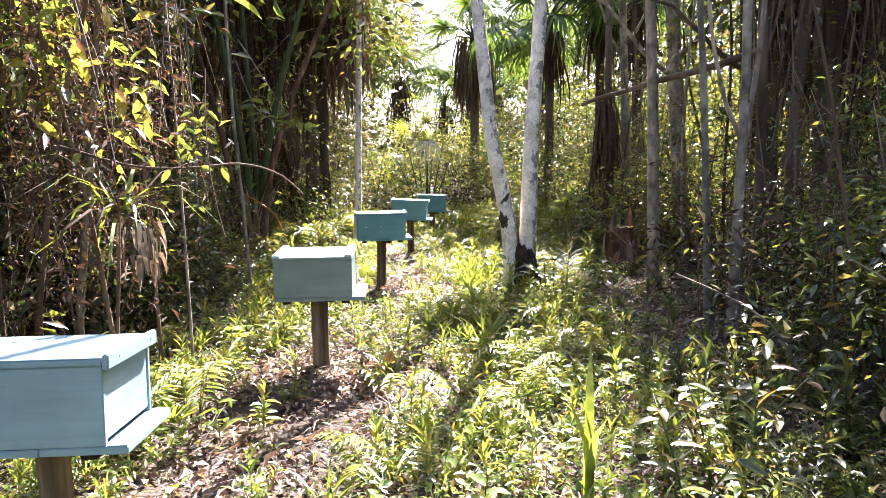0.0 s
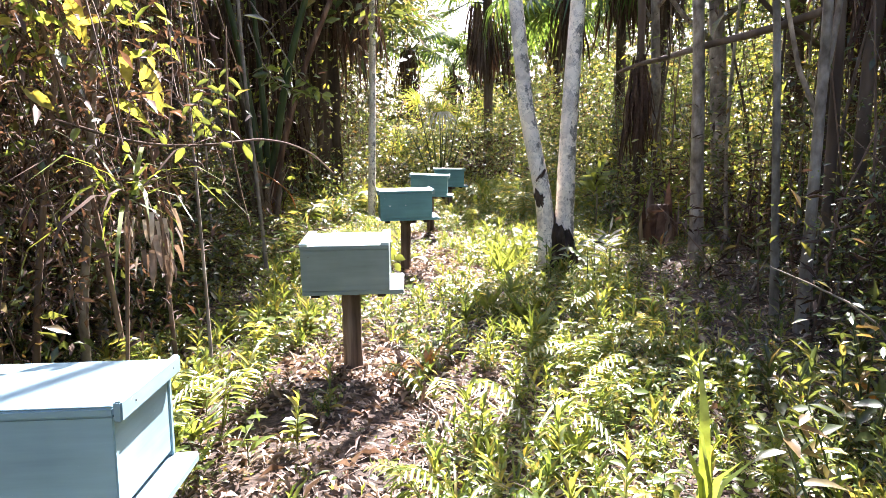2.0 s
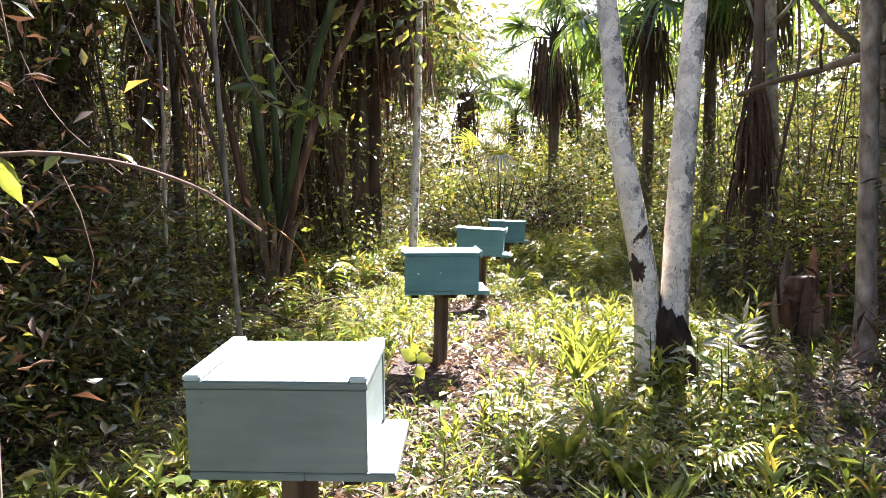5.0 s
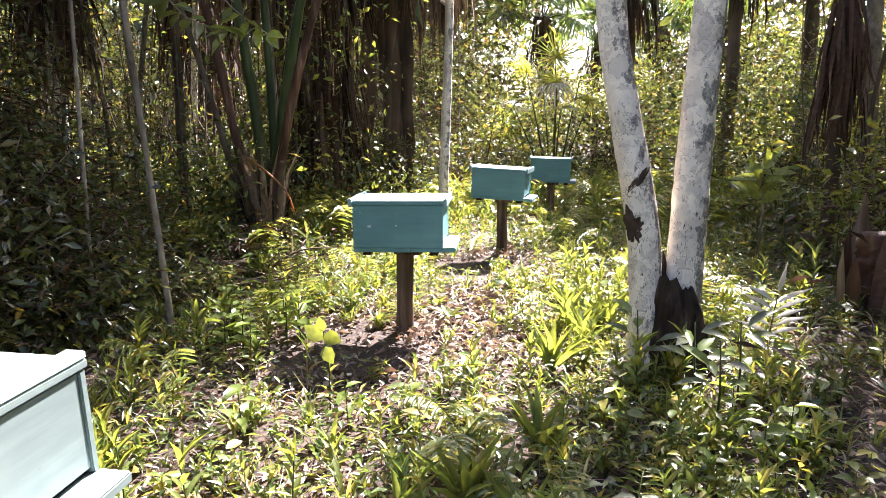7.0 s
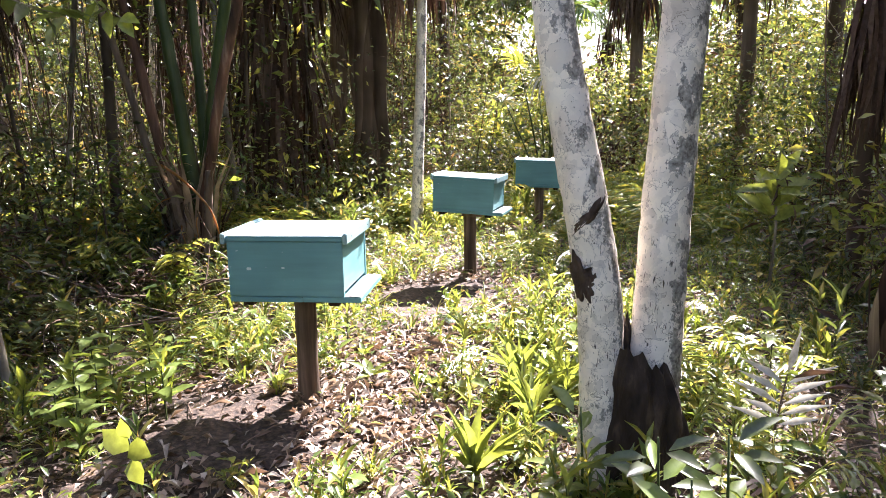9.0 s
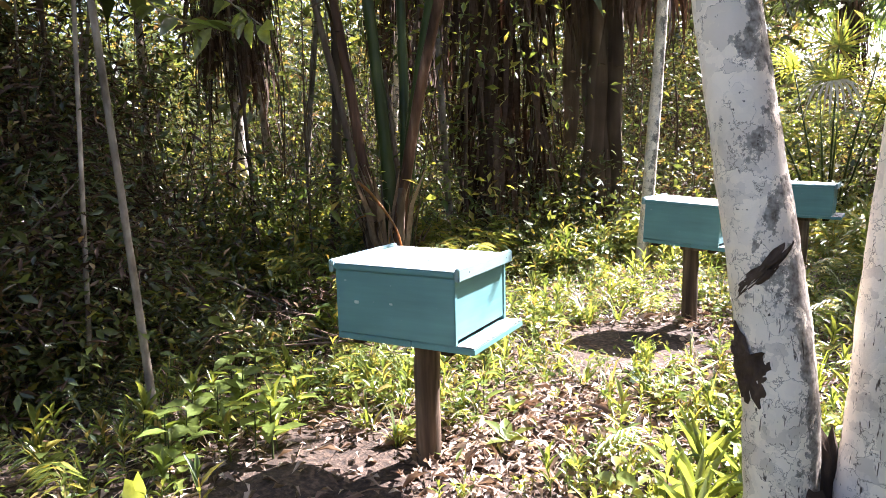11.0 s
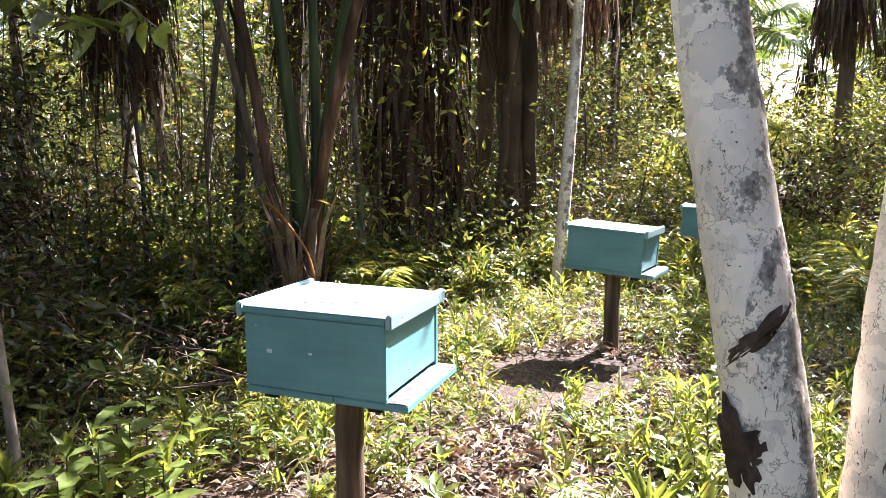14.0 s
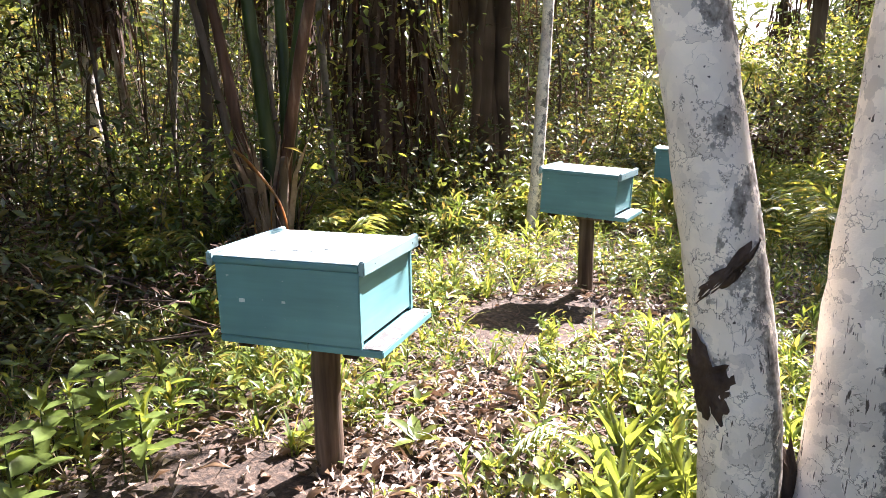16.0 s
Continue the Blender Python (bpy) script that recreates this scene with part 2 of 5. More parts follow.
FADED = paint_material("faded_teal_paint", (0.23, 0.36, 0.37), (0.12, 0.2, 0.2))
# Ledge pale: sunlit whiteness put into the colour, with dark specks.
SPECKLED_SUNLIT = paint_material("speckled_sunlit_pale", (0.56, 0.58, 0.56), (0.05, 0.045, 0.04), 0.49, 60.0)
SAGE = paint_material("grey_green_paint", (0.205, 0.26, 0.24), (0.13, 0.16, 0.15))
PALEBLUE = paint_material("pale_blue_paint", (0.26, 0.39, 0.435), (0.33, 0.45, 0.48))
# Pale lid tops carry the sunlight in their colour; chips and cut wood share it.
SUNLIT_AND_CHIP = paint_material("sunlit_top_and_chip_pale", (0.55, 0.66, 0.66), (0.36, 0.45, 0.46))
SLOT_SHADE_AND_MARKS = wood_material("slot_shade_and_marks", [(0.3, (0.012, 0.01, 0.008)), (0.8, (0.03, 0.022, 0.018))])

# ---- geometry tools ----
rng = np.random.default_rng(7)


def unit(v):
    return v / np.maximum(np.linalg.norm(v, axis=-1, keepdims=True), 1e-9)


class Geo:
    """Gathers triangles for one mesh."""

    def __init__(self):
        self.v, self.f, self.n, self.unit = [], [], 0, []

    def add(self, v, f, unit=0):
        self.unit.append(unit)
        self.v.append(np.asarray(v, float).reshape(-1, 3))
        self.f.append(np.asarray(f, int).reshape(-1, 3) + self.n)
        self.n += len(self.v[-1])
        return self

    def mesh(self, name, mat, smooth=True):
        me = bpy.data.meshes.new(name)
        v, f = np.concatenate(self.v), np.concatenate(self.f)
        me.vertices.add(len(v))
        me.vertices.foreach_set("co", v.ravel().astype(np.float32))
        me.loops.add(f.size)
        me.loops.foreach_set("vertex_index", f.ravel().astype(np.int32))
        me.polygons.add(len(f))
        me.polygons.foreach_set("loop_start", np.arange(0, f.size, 3, dtype=np.int32))
        me.polygons.foreach_set("use_smooth", np.full(len(f), smooth))
        me.update(calc_edges=True)
        me.materials.append(mat)
        return me


# leaf shapes: x across, y along, z above the blade; unit length and width
LEAF_FINE = (np.array([(0, 0, 0), (-.42, .28, .09), (0, .3, 0), (.42, .28, .09), (-.4, .62, .06), (0, .64, -.03), (.4, .62, .06), (0, 1, -.12)]),
             np.array([(0, 2, 1), (0, 3, 2), (1, 2, 5), (1, 5, 4), (2, 3, 6), (2, 6, 5), (4, 5, 7), (5, 6, 7)]))
LEAF_PLAIN = (np.array([(0, 0, 0), (-.5, .45, .1), (0, .5, 0), (.5, .45, .1), (0, 1, -.08)]),
              np.array([(0, 2, 1), (0, 3, 2), (1, 2, 4), (2, 3, 4)]))
LEAF_FAR = (np.array([(0, 0, 0), (-.5, .48, .08), (.5, .48, .08), (0, 1, -.08)]), np.array([(0, 3, 1), (0, 2, 3)]))
BLADE = (np.array([(-.5, 0, 0), (.5, 0, 0), (-.45, .35, .07), (.45, .35, .07), (-.35, .7, .03), (.35, .7, .03), (0, 1, -.16)]),
         np.array([(0, 1, 3), (0, 3, 2), (2, 3, 5), (2, 5, 4), (4, 5, 6)]))


def leaves(geo, shape, pos, along, up, length, width, droop=1.0):
    """Lays one leaf of the shape at each pos, pointing along, its face towards up."""
    tv, tf = shape
    pos, along = np.asarray(pos, float), unit(np.asarray(along, float))
    side = unit(np.cross(along, up))
    nor = np.cross(side, along)
    length, width = np.broadcast_to(length, len(pos)), np.broadcast_to(width, len(pos))
    v = (pos[:, None] + side[:, None] * (tv[None, :, 0] * width[:, None])[..., None]
         + along[:, None] * (tv[None, :, 1] * length[:, None])[..., None]
         + nor[:, None] * (tv[None, :, 2] * length[:, None] * droop)[..., None])
    f = tf[None] + (np.arange(len(pos)) * len(tv))[:, None, None]
    return geo.add(v, f, len(tv))


def tube(geo, pts, radii, n=7, wobble=0.0, cap=True):
    pts = np.asarray(pts, float)
    radii = np.broadcast_to(radii, len(pts)).astype(float)
    d = unit(np.gradient(pts, axis=0))
    ref = np.array([1.0, 0, 0]) if abs(d[0][0]) < 0.8 else np.array([0, 1.0, 0])
    u = unit(np.cross(d, ref))
    w = np.cross(d, u)
    a = np.linspace(0, 2 * np.pi, n, endpoint=False)
    rr = radii[:, None] * (1 + wobble * rng.normal(size=(len(pts), n)))
    v = pts[:, None] + rr[..., None] * (u[:, None] * np.cos(a)[None, :, None] + w[:, None] * np.sin(a)[None, :, None])
    f = []
    for i in range(len(pts) - 1):
        for j in range(n):
            p, q = i * n + j, i * n + (j + 1) % n
            f += [(p, q, q + n), (p, q + n, p + n)]
    v = v.reshape(-1, 3)
    if cap:
        v = np.vstack([v, pts[-1:], pts[:1]])
        t = (len(pts) - 1) * n
        for j in range(n):
            f += [(t + j, t + (j + 1) % n, len(v) - 2), ((j + 1) % n, j, len(v) - 1)]
    return geo.add(v, f)


def curve_points(knots, steps):
    """A smooth line through the knots."""
    k = np.asarray(knots, float)
    s = np.linspace(0, 1, len(k))
    t = np.linspace(0, 1, steps)
    out = np.stack([np.interp(t, s, k[:, i]) for i in range(3)], 1)
    for _ in range(2):
        out[1:-1] = (out[:-2] + 2 * out[1:-1] + out[2:]) / 4
    return out


def part(name, geo, mat, parent=None, label="", smooth=True, m=None):
    me = geo.mesh(name, mat, smooth) if isinstance(geo, Geo) else geo
    ob = new(name, me)
    if parent:
        ob.parent = parent
    if m is not None:
        ob.matrix_basis = m
    return tagged(ob, label)


def block(name, size, centre, mat, parent, label="", bevel=0.003, turn=None):
    """A board with softened edges."""
    bm = bmesh.new()
    bmesh.ops.create_cube(bm, size=1)
    bmesh.ops.scale(bm, vec=size, verts=bm.verts)
    bmesh.ops.bevel(bm, geom=bm.edges[:], offset=bevel, segments=2, affect='EDGES')
    if turn:
        bmesh.ops.rotate(bm, matrix=turn.to_3x3(), verts=bm.verts)
    bmesh.ops.translate(bm, vec=centre, verts=bm.verts)
    me = bpy.data.meshes.new(name)
    bm.to_mesh(me)
    bm.free()
    me.materials.append(mat)
    return part(name, me, mat, parent, label)


def thing(name, x, y, z, label, category, group="", rz=0.0, rx=0.0, ry=0.0):
    ob = new(name)
    ob.empty_display_size = 0.1
    ob.matrix_basis = pose(x, y, z, rx, ry, rz)
    return tagged(ob, label, category, group)


# ---- plan ----
EDGE_Y = np.array([-6.0, 1, 3, 5, 7, 9, 11, 13, 16, 19, 22, 40])
LIT_Y = np.array([-6.0, 1, 3, 4.6, 5.8, 6.4, 7, 7.6, 8.1, 8.5, 8.9, 9.5, 10.3, 11, 13, 16, 19, 22, 40])
EDGE_L = np.array([-2.2, -2.0, -2.0, -2.1, -2.5, -2.9, -3.3, -2.6, -2.2, -2.0, -1.9, -3.0])
EDGE_R = np.array([2.4, 2.4, 2.3, 2.2, 2.1, 2.1, 2.0, 1.7, 1.2, 0.5, -0.2, -0.6])
LIT_R = np.array([1.2, 1.2, 1.35, 2.25, 2.0, 1.45, 1.3, 1.25, 1.25, 1.3, 1.4, 1.6, 2.4, 2.9, 2.7, 2.6, 3.0, 3.0, 3.0])
LIT_L = np.array([-3.0, -3.2, -3.1, -2.2, -2.15, -2.2, -2.15, -1.85, -1.3, -1.6, -2.05, -2.5, -2.55, -2.2, -2.1, -1.6, -1.5, -1.6, -3.0])


def ground_z(x, y):
    s = np.clip((np.asarray(y, float) - 5.6) / 2.6, 0, 1)
    s = s * s * (3 - 2 * s)
    return (-0.085 * (1 - s) + 0.018 * np.sin(2.1 * np.asarray(x) + 0.7) * np.cos(1.7 * np.asarray(y))
            + 0.01 * np.sin(6.3 * np.asarray(x) + 1.1 * np.asarray(y)))


def sunlit(p, soft=0.25):
    """Whether the sun's ray past p reaches the open strip along the path, or one of the gaps in the woods beside it."""
    s = np.array(SUN)
    k = p[:, 2] / s[2]
    gx, gy = p[:, 0] - k * s[0], p[:, 1] - k * s[1]
    j = rng.normal(0, soft, len(p))
    strip = (gx > np.interp(gy, LIT_Y, LIT_L) + j) & (gx < np.interp(gy, LIT_Y, LIT_R) + j) & (gy > -4) & (gy < 24)
    hx, hy = gx + 0.8 * s[0] / s[2], gy + 0.8 * s[1] / s[2]
    holes = np.sin(2.9 * hx + 1.1 * np.sin(1.7 * hy)) * np.sin(3.1 * hy + 0.8 * np.sin(2.1 * hx)) + rng.normal(0, 0.15, len(p)) > np.where(hx < 0, -0.85, -0.52)
    west = (hx > -8.0) & (hx < -2.4) & (hy > 9.0) & (hy < 14.5) & ~((hx > -4.3) & (hy > 11.0))
    east = (hx > 1.7) & (hx < 6.5) & (hy > 9.2) & (hy < 17)
    south = (hx > 2.0) & (hx < 5.5) & (hy > 2.5) & (hy < 6.4)
    return strip | (holes & (west | east | south) & (p[:, 2] > np.where(hx < 0, 0.7, 1.2)))


def lumpy(p, gap=0.1):
    """Keeps the points of an uneven cloud: clumps with gaps between."""
    x, y, z = p.T
    f = np.sin(1.9 * x + 1.3 * np.sin(1.1 * z + 0.7 * y)) + np.sin(2.1 * y + 1.2 * np.sin(1.3 * x)) + np.sin(2.7 * z + 1.7 * np.sin(0.9 * x + y))
    return p[f > gap]


def in_clear(x, y, pad=0.0):
    return (x > np.interp(y, EDGE_Y, EDGE_L) - pad) & (x < np.interp(y, EDGE_Y, EDGE_R) + pad)


def spray(geo, shape, centres, per, spread, size, aspect, flat=0.55, droop=1.0, lift=0.2):
    """Leaves in small sprays round the centres."""
    n = len(centres)
    c = np.repeat(centres, per, 0)
    off = rng.normal(size=(n * per, 3)) * spread * np.array([1, 1, flat])
    along = unit(off + rng.normal(size=off.shape) * spread * 0.6 + np.array([0, 0, -lift * spread]))
    up = unit(rng.normal(size=off.shape) * 0.55 + np.array([0, 0, 1.0]))
    ln = size * np.clip(np.exp(rng.normal(-0.14, 0.38, n * per)), 0.4, 1.8)
    return leaves(geo, shape, c + off, along, up, ln, ln * aspect, droop)


# ---- ground ----
gx, gy = np.concatenate([np.linspace(-160, -9, 12), np.linspace(-8, 8, 129), np.linspace(9, 160, 12)]), \
    np.concatenate([np.linspace(-160, -5, 10), np.linspace(-4, 24, 225), np.linspace(25, 200, 14)])
GX, GY = np.meshgrid(gx, gy)
GZ = ground_z(GX, GY)
near = (np.abs(GX) < 8.5) & (GY > -4.5) & (GY < 24.5)
GZ = np.where(near, GZ + rng.normal(0, 0.006, GZ.shape), -0.02)
w = len(gx)
i0 = (np.arange(len(gy) - 1)[:, None] * w + np.arange(w - 1)[None]).ravel()
g = Geo().add(np.stack([GX, GY, GZ], -1), np.concatenate([np.stack([i0, i0 + 1, i0 + w + 1], 1), np.stack([i0, i0 + w + 1, i0 + w], 1)]))
tagged(part("ground", g, SOIL), "brown forest soil with dry leaves and bare patches", "ground", kind="structure")

# far woods that close the horizon
g = Geo()
a = np.linspace(0, 2 * np.pi, 181)
hgt = 4.6 + 0.9 * np.sin(a * 17) + rng.uniform(-0.8, 0.8, 181) + 5.5 * np.clip((np.abs(np.degrees(a) - 95) - 6) / 5, 0, 1)
ring = np.stack([75 * np.cos(a), 75 * np.sin(a)], 1)
low = np.column_stack([ring, np.full(181, -0.3)])
top = np.column_stack([ring, hgt])
k = np.arange(180)
g.add(np.concatenate([low, top]), np.concatenate([np.stack([k, k + 1, k + 182], 1), np.stack([k, k + 182, k + 181], 1)]))
tagged(part("backdrop", g, WOODS_AND_SHADED, smooth=False), "dark green line of distant woodland", "woodland", kind="structure")

# ---- hives ----


def hive(x, y, z, yaw, paint, top_tone, label, tilt=0.0, nod=0.0, height=0.245, post=(0.052, 0.0), flush=False, L=0.51, D=0.395):
    """A box hive: x, y, z is the corner of its floor board at the back end of the near side. Its entrance faces local +x."""
    top = thing("beehive", x, y, z, label, "beehive", "row of beehives", yaw, nod, tilt)
    t, s, ledge = 0.024, 0.02, 0.59
    block("floor_board", (0.329, D, t), (0.1645, D / 2, t / 2), paint, top)
    fb = block("floor_board", (ledge - 0.331, D, t), (0.331 + (ledge - 0.331) / 2, D / 2, t / 2 + 0.001), paint, top, "floor board that juts out as a landing ledge")
    # Pale panel on the ledge holds its sunlit whiteness as colour.
    block("landing_face", (ledge - L - 0.004, D - 0.006, 0.003), (L + (ledge - L) / 2, D / 2, t + 0.003), SPECKLED_SUNLIT if paint is TEAL else top_tone, fb, "pale speckled upper face of the landing ledge, sunlight in its colour", 0.001)
    z0 = t + 0.002
    block("side_board", (L, s, height), (L / 2, s / 2, z0 + height / 2), paint, top)
    block("side_board", (L, s, height), (L / 2, D - s / 2, z0 + height / 2), paint, top)
    block("back_board", (s, D - 2 * s - 0.002, height), (s / 2 + 0.001, D / 2, z0 + height / 2), paint, top)
    front = block("front_board", (s, D - 2 * s - 0.002, height - 0.014), (L - s / 2 - 0.004, D / 2, z0 + 0.014 + height / 2 - 0.007), paint, top)
    # Dark filler strip: the shade inside the slot is put into its colour.
    block("entrance_slot", (0.01, D - 2 * s - 0.004, 0.013), (L - 0.022, D / 2, z0 + 0.0068), SLOT_SHADE_AND_MARKS, front, "dark strip filling the narrow entrance slot, shade in its colour", 0.001)
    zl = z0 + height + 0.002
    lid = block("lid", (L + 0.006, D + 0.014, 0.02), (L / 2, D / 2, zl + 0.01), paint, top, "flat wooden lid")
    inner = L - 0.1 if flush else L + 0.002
    # Thin pale panel puts the sun's glare on the lid into colour.
    block("lid_face", (inner, D + 0.008, 0.003), (L / 2, D / 2, zl + 0.0222), top_tone, lid, "upper face of the lid, pale with sunlight in its colour", 0.001)
    for sx in (-1, 1):
        if flush:
            # Flush cleats are coloured with the sunlit tone as well.
            block("cleat", (0.05, D + 0.014, 0.018), (L / 2 + sx * (L / 2 - 0.022), D / 2, zl + 0.0295), top_tone, lid, "raised end cleat", 0.004)
        else:
            block("cleat", (0.02, D + 0.022, 0.048), (L / 2 + sx * (L / 2 + 0.0145), D / 2, zl + 0.011), FADED if paint is TEAL else paint, lid, "raised end cleat", 0.004)
            for ny in (0.07, D - 0.05):
                block("nail", (0.003, 0.005, 0.005), (L / 2 + sx * (L / 2 + 0.0245), ny, zl + 0.012), SLOT_SHADE_AND_MARKS, lid, "rusty nail head", 0.001)
    block("batten", (0.05, D - 0.06, 0.022), (0.07, D / 2, -0.0125), CHAR, top, "dark batten under the floor", 0.003)
    block("batten", (0.05, D - 0.06, 0.022), (0.46, D / 2, -0.0125), CHAR, top, "dark batten under the floor", 0.003)
    # post stands plumb under the box
    c = top.matrix_basis @ Vector((L / 2 + 0.01 + post[1], D / 2, 0))
    pg = Geo()
    gz = float(ground_z(c.x, c.y)) - 0.12
    n = 9
    lean = rng.normal(0, 0.012, 2)
    hs = np.linspace(gz, c.z - 0.003, n)
    tt = np.linspace(1, 0, n)
    pts = np.stack([c.x + lean[0] * tt, c.y + lean[1] * tt, hs], 1)
    tube(pg, pts, post[0] * (1 + 0.12 * tt ** 3), 10, 0.035)
    ob = thing("post", 0, 0, 0, "weathered round wooden post under a beehive", "post", "hive posts")
    part("shaft", pg, POSTWOOD, ob)
    block("cleat", (0.17, 0.05, 0.03), (c.x + 0.03, c.y - 0.03, c.z - 0.029), POSTWOOD, ob, "short support block nailed to the post top", 0.004)
    return top


hive(-1.135, 3.05, 0.47, 9.0, PALEBLUE, PALEBLUE, "pale blue wooden beehive with a flat lid on a post", nod=-3, L=0.525, D=0.385)
hive(-0.925, 5.545, 0.452, 8.0, SAGE, SUNLIT_AND_CHIP, "grey-green wooden beehive with a lid top coloured sunlit white, on a post", nod=3.0, post=(0.057, 0.0), flush=True)
third = hive(-0.98, 8.381, 0.546, 13.5, TEAL, SUNLIT_AND_CHIP, "teal painted wooden beehive with a lid top coloured sunlit pale, on a post", L=0.517, D=0.44)
for cx, cz, cw in ((0.095, 0.15, 0.02), (0.25, 0.155, 0.013)):
    block("paint_chip", (cw, 0.003, cw * 0.6), (cx, -0.0005, cz), SUNLIT_AND_CHIP, third, "bare pale chip in the paint", 0.0008)
for cx, cy, cw in ((0.16, 0.1, 0.05), (0.25, 0.12, 0.09), (0.33, 0.16, 0.03)):
    block("lid_crack", (cw, 0.005, 0.0015), (cx, cy, 0.024 + 0.002 + 0.245 + 0.002 + 0.0245), SLOT_SHADE_AND_MARKS, third, "short dark crack in the lid", 0.0004)
hive(-1.075, 11.15, 0.572, 2.5, TEAL, SUNLIT_AND_CHIP, "teal painted wooden beehive, slightly tilted, on a post", tilt=3.0)
hive(-0.99, 13.62, 0.525, 8.0, TEAL, SUNLIT_AND_CHIP, "teal painted wooden beehive at the end of the row", tilt=2.0, height=0.26)

# ---- trees ----


def stem_geo(pts, r0, r1, n=10, wobble=0.03, steps=24):
    p = curve_points(pts, steps)
    return tube(Geo(), p, np.linspace(r0, r1, steps), n, wobble)


def crown_geo(centres, per, spread, size, aspect=0.45, shape=LEAF_FAR):
    keep = ~sunlit(centres)
    c = centres[keep]
    return spray(Geo(), shape, c if len(c) else centres[:1], per, spread, size, aspect)


def top_crown(tree, x, y, z, r, count, mat=WOODS_AND_SHADED, per=26, size=0.13):
    c = np.array([x, y, z]) + rng.normal(size=(count, 3)) * np.array([r, r, r * 0.6])
    c[:, 2] = np.maximum(c[:, 2], z - r * 0.8)
    return part("crown", crown_geo(c, per, 0.3, size), mat, tree)


twin = thing("tree", 0, 0, 0, "pale lichen-spotted tree forking into two leaning trunks", "tree")
g = Geo()
p = curve_points([(0.648, 8.33, -0.2), (0.645, 8.34, 0.1), (0.643, 8.355, 0.35), (0.628, 8.37, 0.65), (0.585, 8.385, 0.92), (0.517, 8.4, 1.25), (0.438, 8.42, 1.65), (0.385, 8.45, 2.2), (0.3, 8.5, 3.0), (0.19, 8.65, 4.5), (0.1, 8.85, 7.0)], 90)
tube(g, p, np.interp(p[:, 2], [-0.2, 0.1, 0.4, 0.7, 1.2, 2.2, 7], [0.095, 0.084, 0.08, 0.082, 0.077, 0.068, 0.04]), 22, 0.02)
part("trunk", g, WHITEBARK, twin, "leaning pale trunk with dark scars")
g = Geo()
p = curve_points([(0.8, 8.42, 0.05), (0.812, 8.43, 0.35), (0.824, 8.45, 0.6), (0.834, 8.47, 1.0), (0.857, 8.5, 1.5), (0.887, 8.53, 2.0), (0.93, 8.57, 2.6), (1.06, 8.75, 4.5), (1.25, 9.0, 7.0)], 70)
tube(g, p, np.interp(p[:, 2], [0, 0.4, 0.6, 1.2, 2.2, 7], [0.1, 0.096, 0.09, 0.083, 0.074, 0.04]), 20, 0.018)
part("trunk", g, WHITEBARK, twin, "pale upright trunk")
g = Geo()
na, nh = 34, 14
aa = np.linspace(0, 2 * np.pi, na, endpoint=False)
tops = 0.51 + 0.05 * np.cos(aa - 2.2) + 0.03 * np.sin(3 * aa) + rng.normal(0, 0.012, na)
ff = np.concatenate([np.linspace(0, 1, nh - 3), [0.93, 0.7, 0.5]])
rad = 0.2 * np.interp(ff, [0, 0.35, 0.8, 1], [1.0, 0.8, 0.66, 0.45])
rad[-3:] = (0.06, 0.04, 0.005)
A, F = np.meshgrid(aa, np.arange(nh))
H = ff[F] * tops[None, :] * 1.3 - 0.12
R = rad[F] * (1 + 0.09 * np.sin(5 * A + H * 9) + 0.06 * np.sin(11 * A - H * 23) + rng.normal(0, 0.035, A.shape))
v = np.stack([0.795 - 0.06 * np.maximum(H, 0) + R * np.cos(A), 8.37 + 0.85 * R * np.sin(A), H], -1)
ii = (np.arange(nh - 1)[:, None] * na + np.arange(na)[None]).ravel()
jj = (np.arange(nh - 1)[:, None] * na + (np.arange(na)[None] + 1) % na).ravel()
g.add(v, np.concatenate([np.stack([ii, jj, jj + na], 1), np.stack([ii, jj + na, ii + na], 1)]))
for ang in rng.uniform(0, 6.28, 9):
    d = np.array([math.cos(ang), math.sin(ang)])
    q = np.array([0.78, 8.38])
    tube(g, [(*(q + d * 0.06), 0.2), (*(q + d * 0.13), 0.08), (*(q + d * 0.2), 0.01), (*(q + d * 0.33), -0.06)], [0.03, 0.045, 0.035, 0.018], 8, 0.15)
part("stump", g, CHAR, twin, "dark rotten stump joining the trunks", smooth=False)


def bark_scar(centre, width, height, lean, turn=0.0):
    """A dark sunken wound with raised rims on the near face of the leaning trunk."""
    g = Geo()
    cx, cy, cz, r = centre
    us, vs = np.linspace(-1, 1, 13), np.linspace(-1, 1, 13)
    U, V = np.meshgrid(us, vs)
    edge = 1 + 0.25 * np.sin(5 * np.arctan2(V, U) + lean * 3) + 0.1 * np.sin(11 * np.arctan2(V, U))
    k = np.sqrt(U ** 2 + V ** 2)
    sq = np.maximum(np.abs(U), np.abs(V)) / np.maximum(k, 1e-6)
    U, V = U * sq * edge, V * sq * edge
    ang = -math.pi / 2 + turn + U * width / 2 / r
    z = cz + V * height / 2 + U * width / 2 * lean
    rr = r + 0.012 * np.clip(1.15 - np.sqrt(U ** 2 + V ** 2), -0.4, 0.5) + rng.normal(0, 0.0025, U.shape)
    tl = -0.16 * (z - cz)
    v = np.stack([cx + tl + rr * np.cos(ang), cy + rr * np.sin(ang), z], -1)
    i = (np.arange(12)[:, None] * 13 + np.arange(12)[None]).ravel()
    g.add(v, np.concatenate([np.stack([i, i + 1, i + 14], 1), np.stack([i, i + 14, i + 13], 1)]))
    part("scar", g, WOUND, twin, "dark brown bark wound")


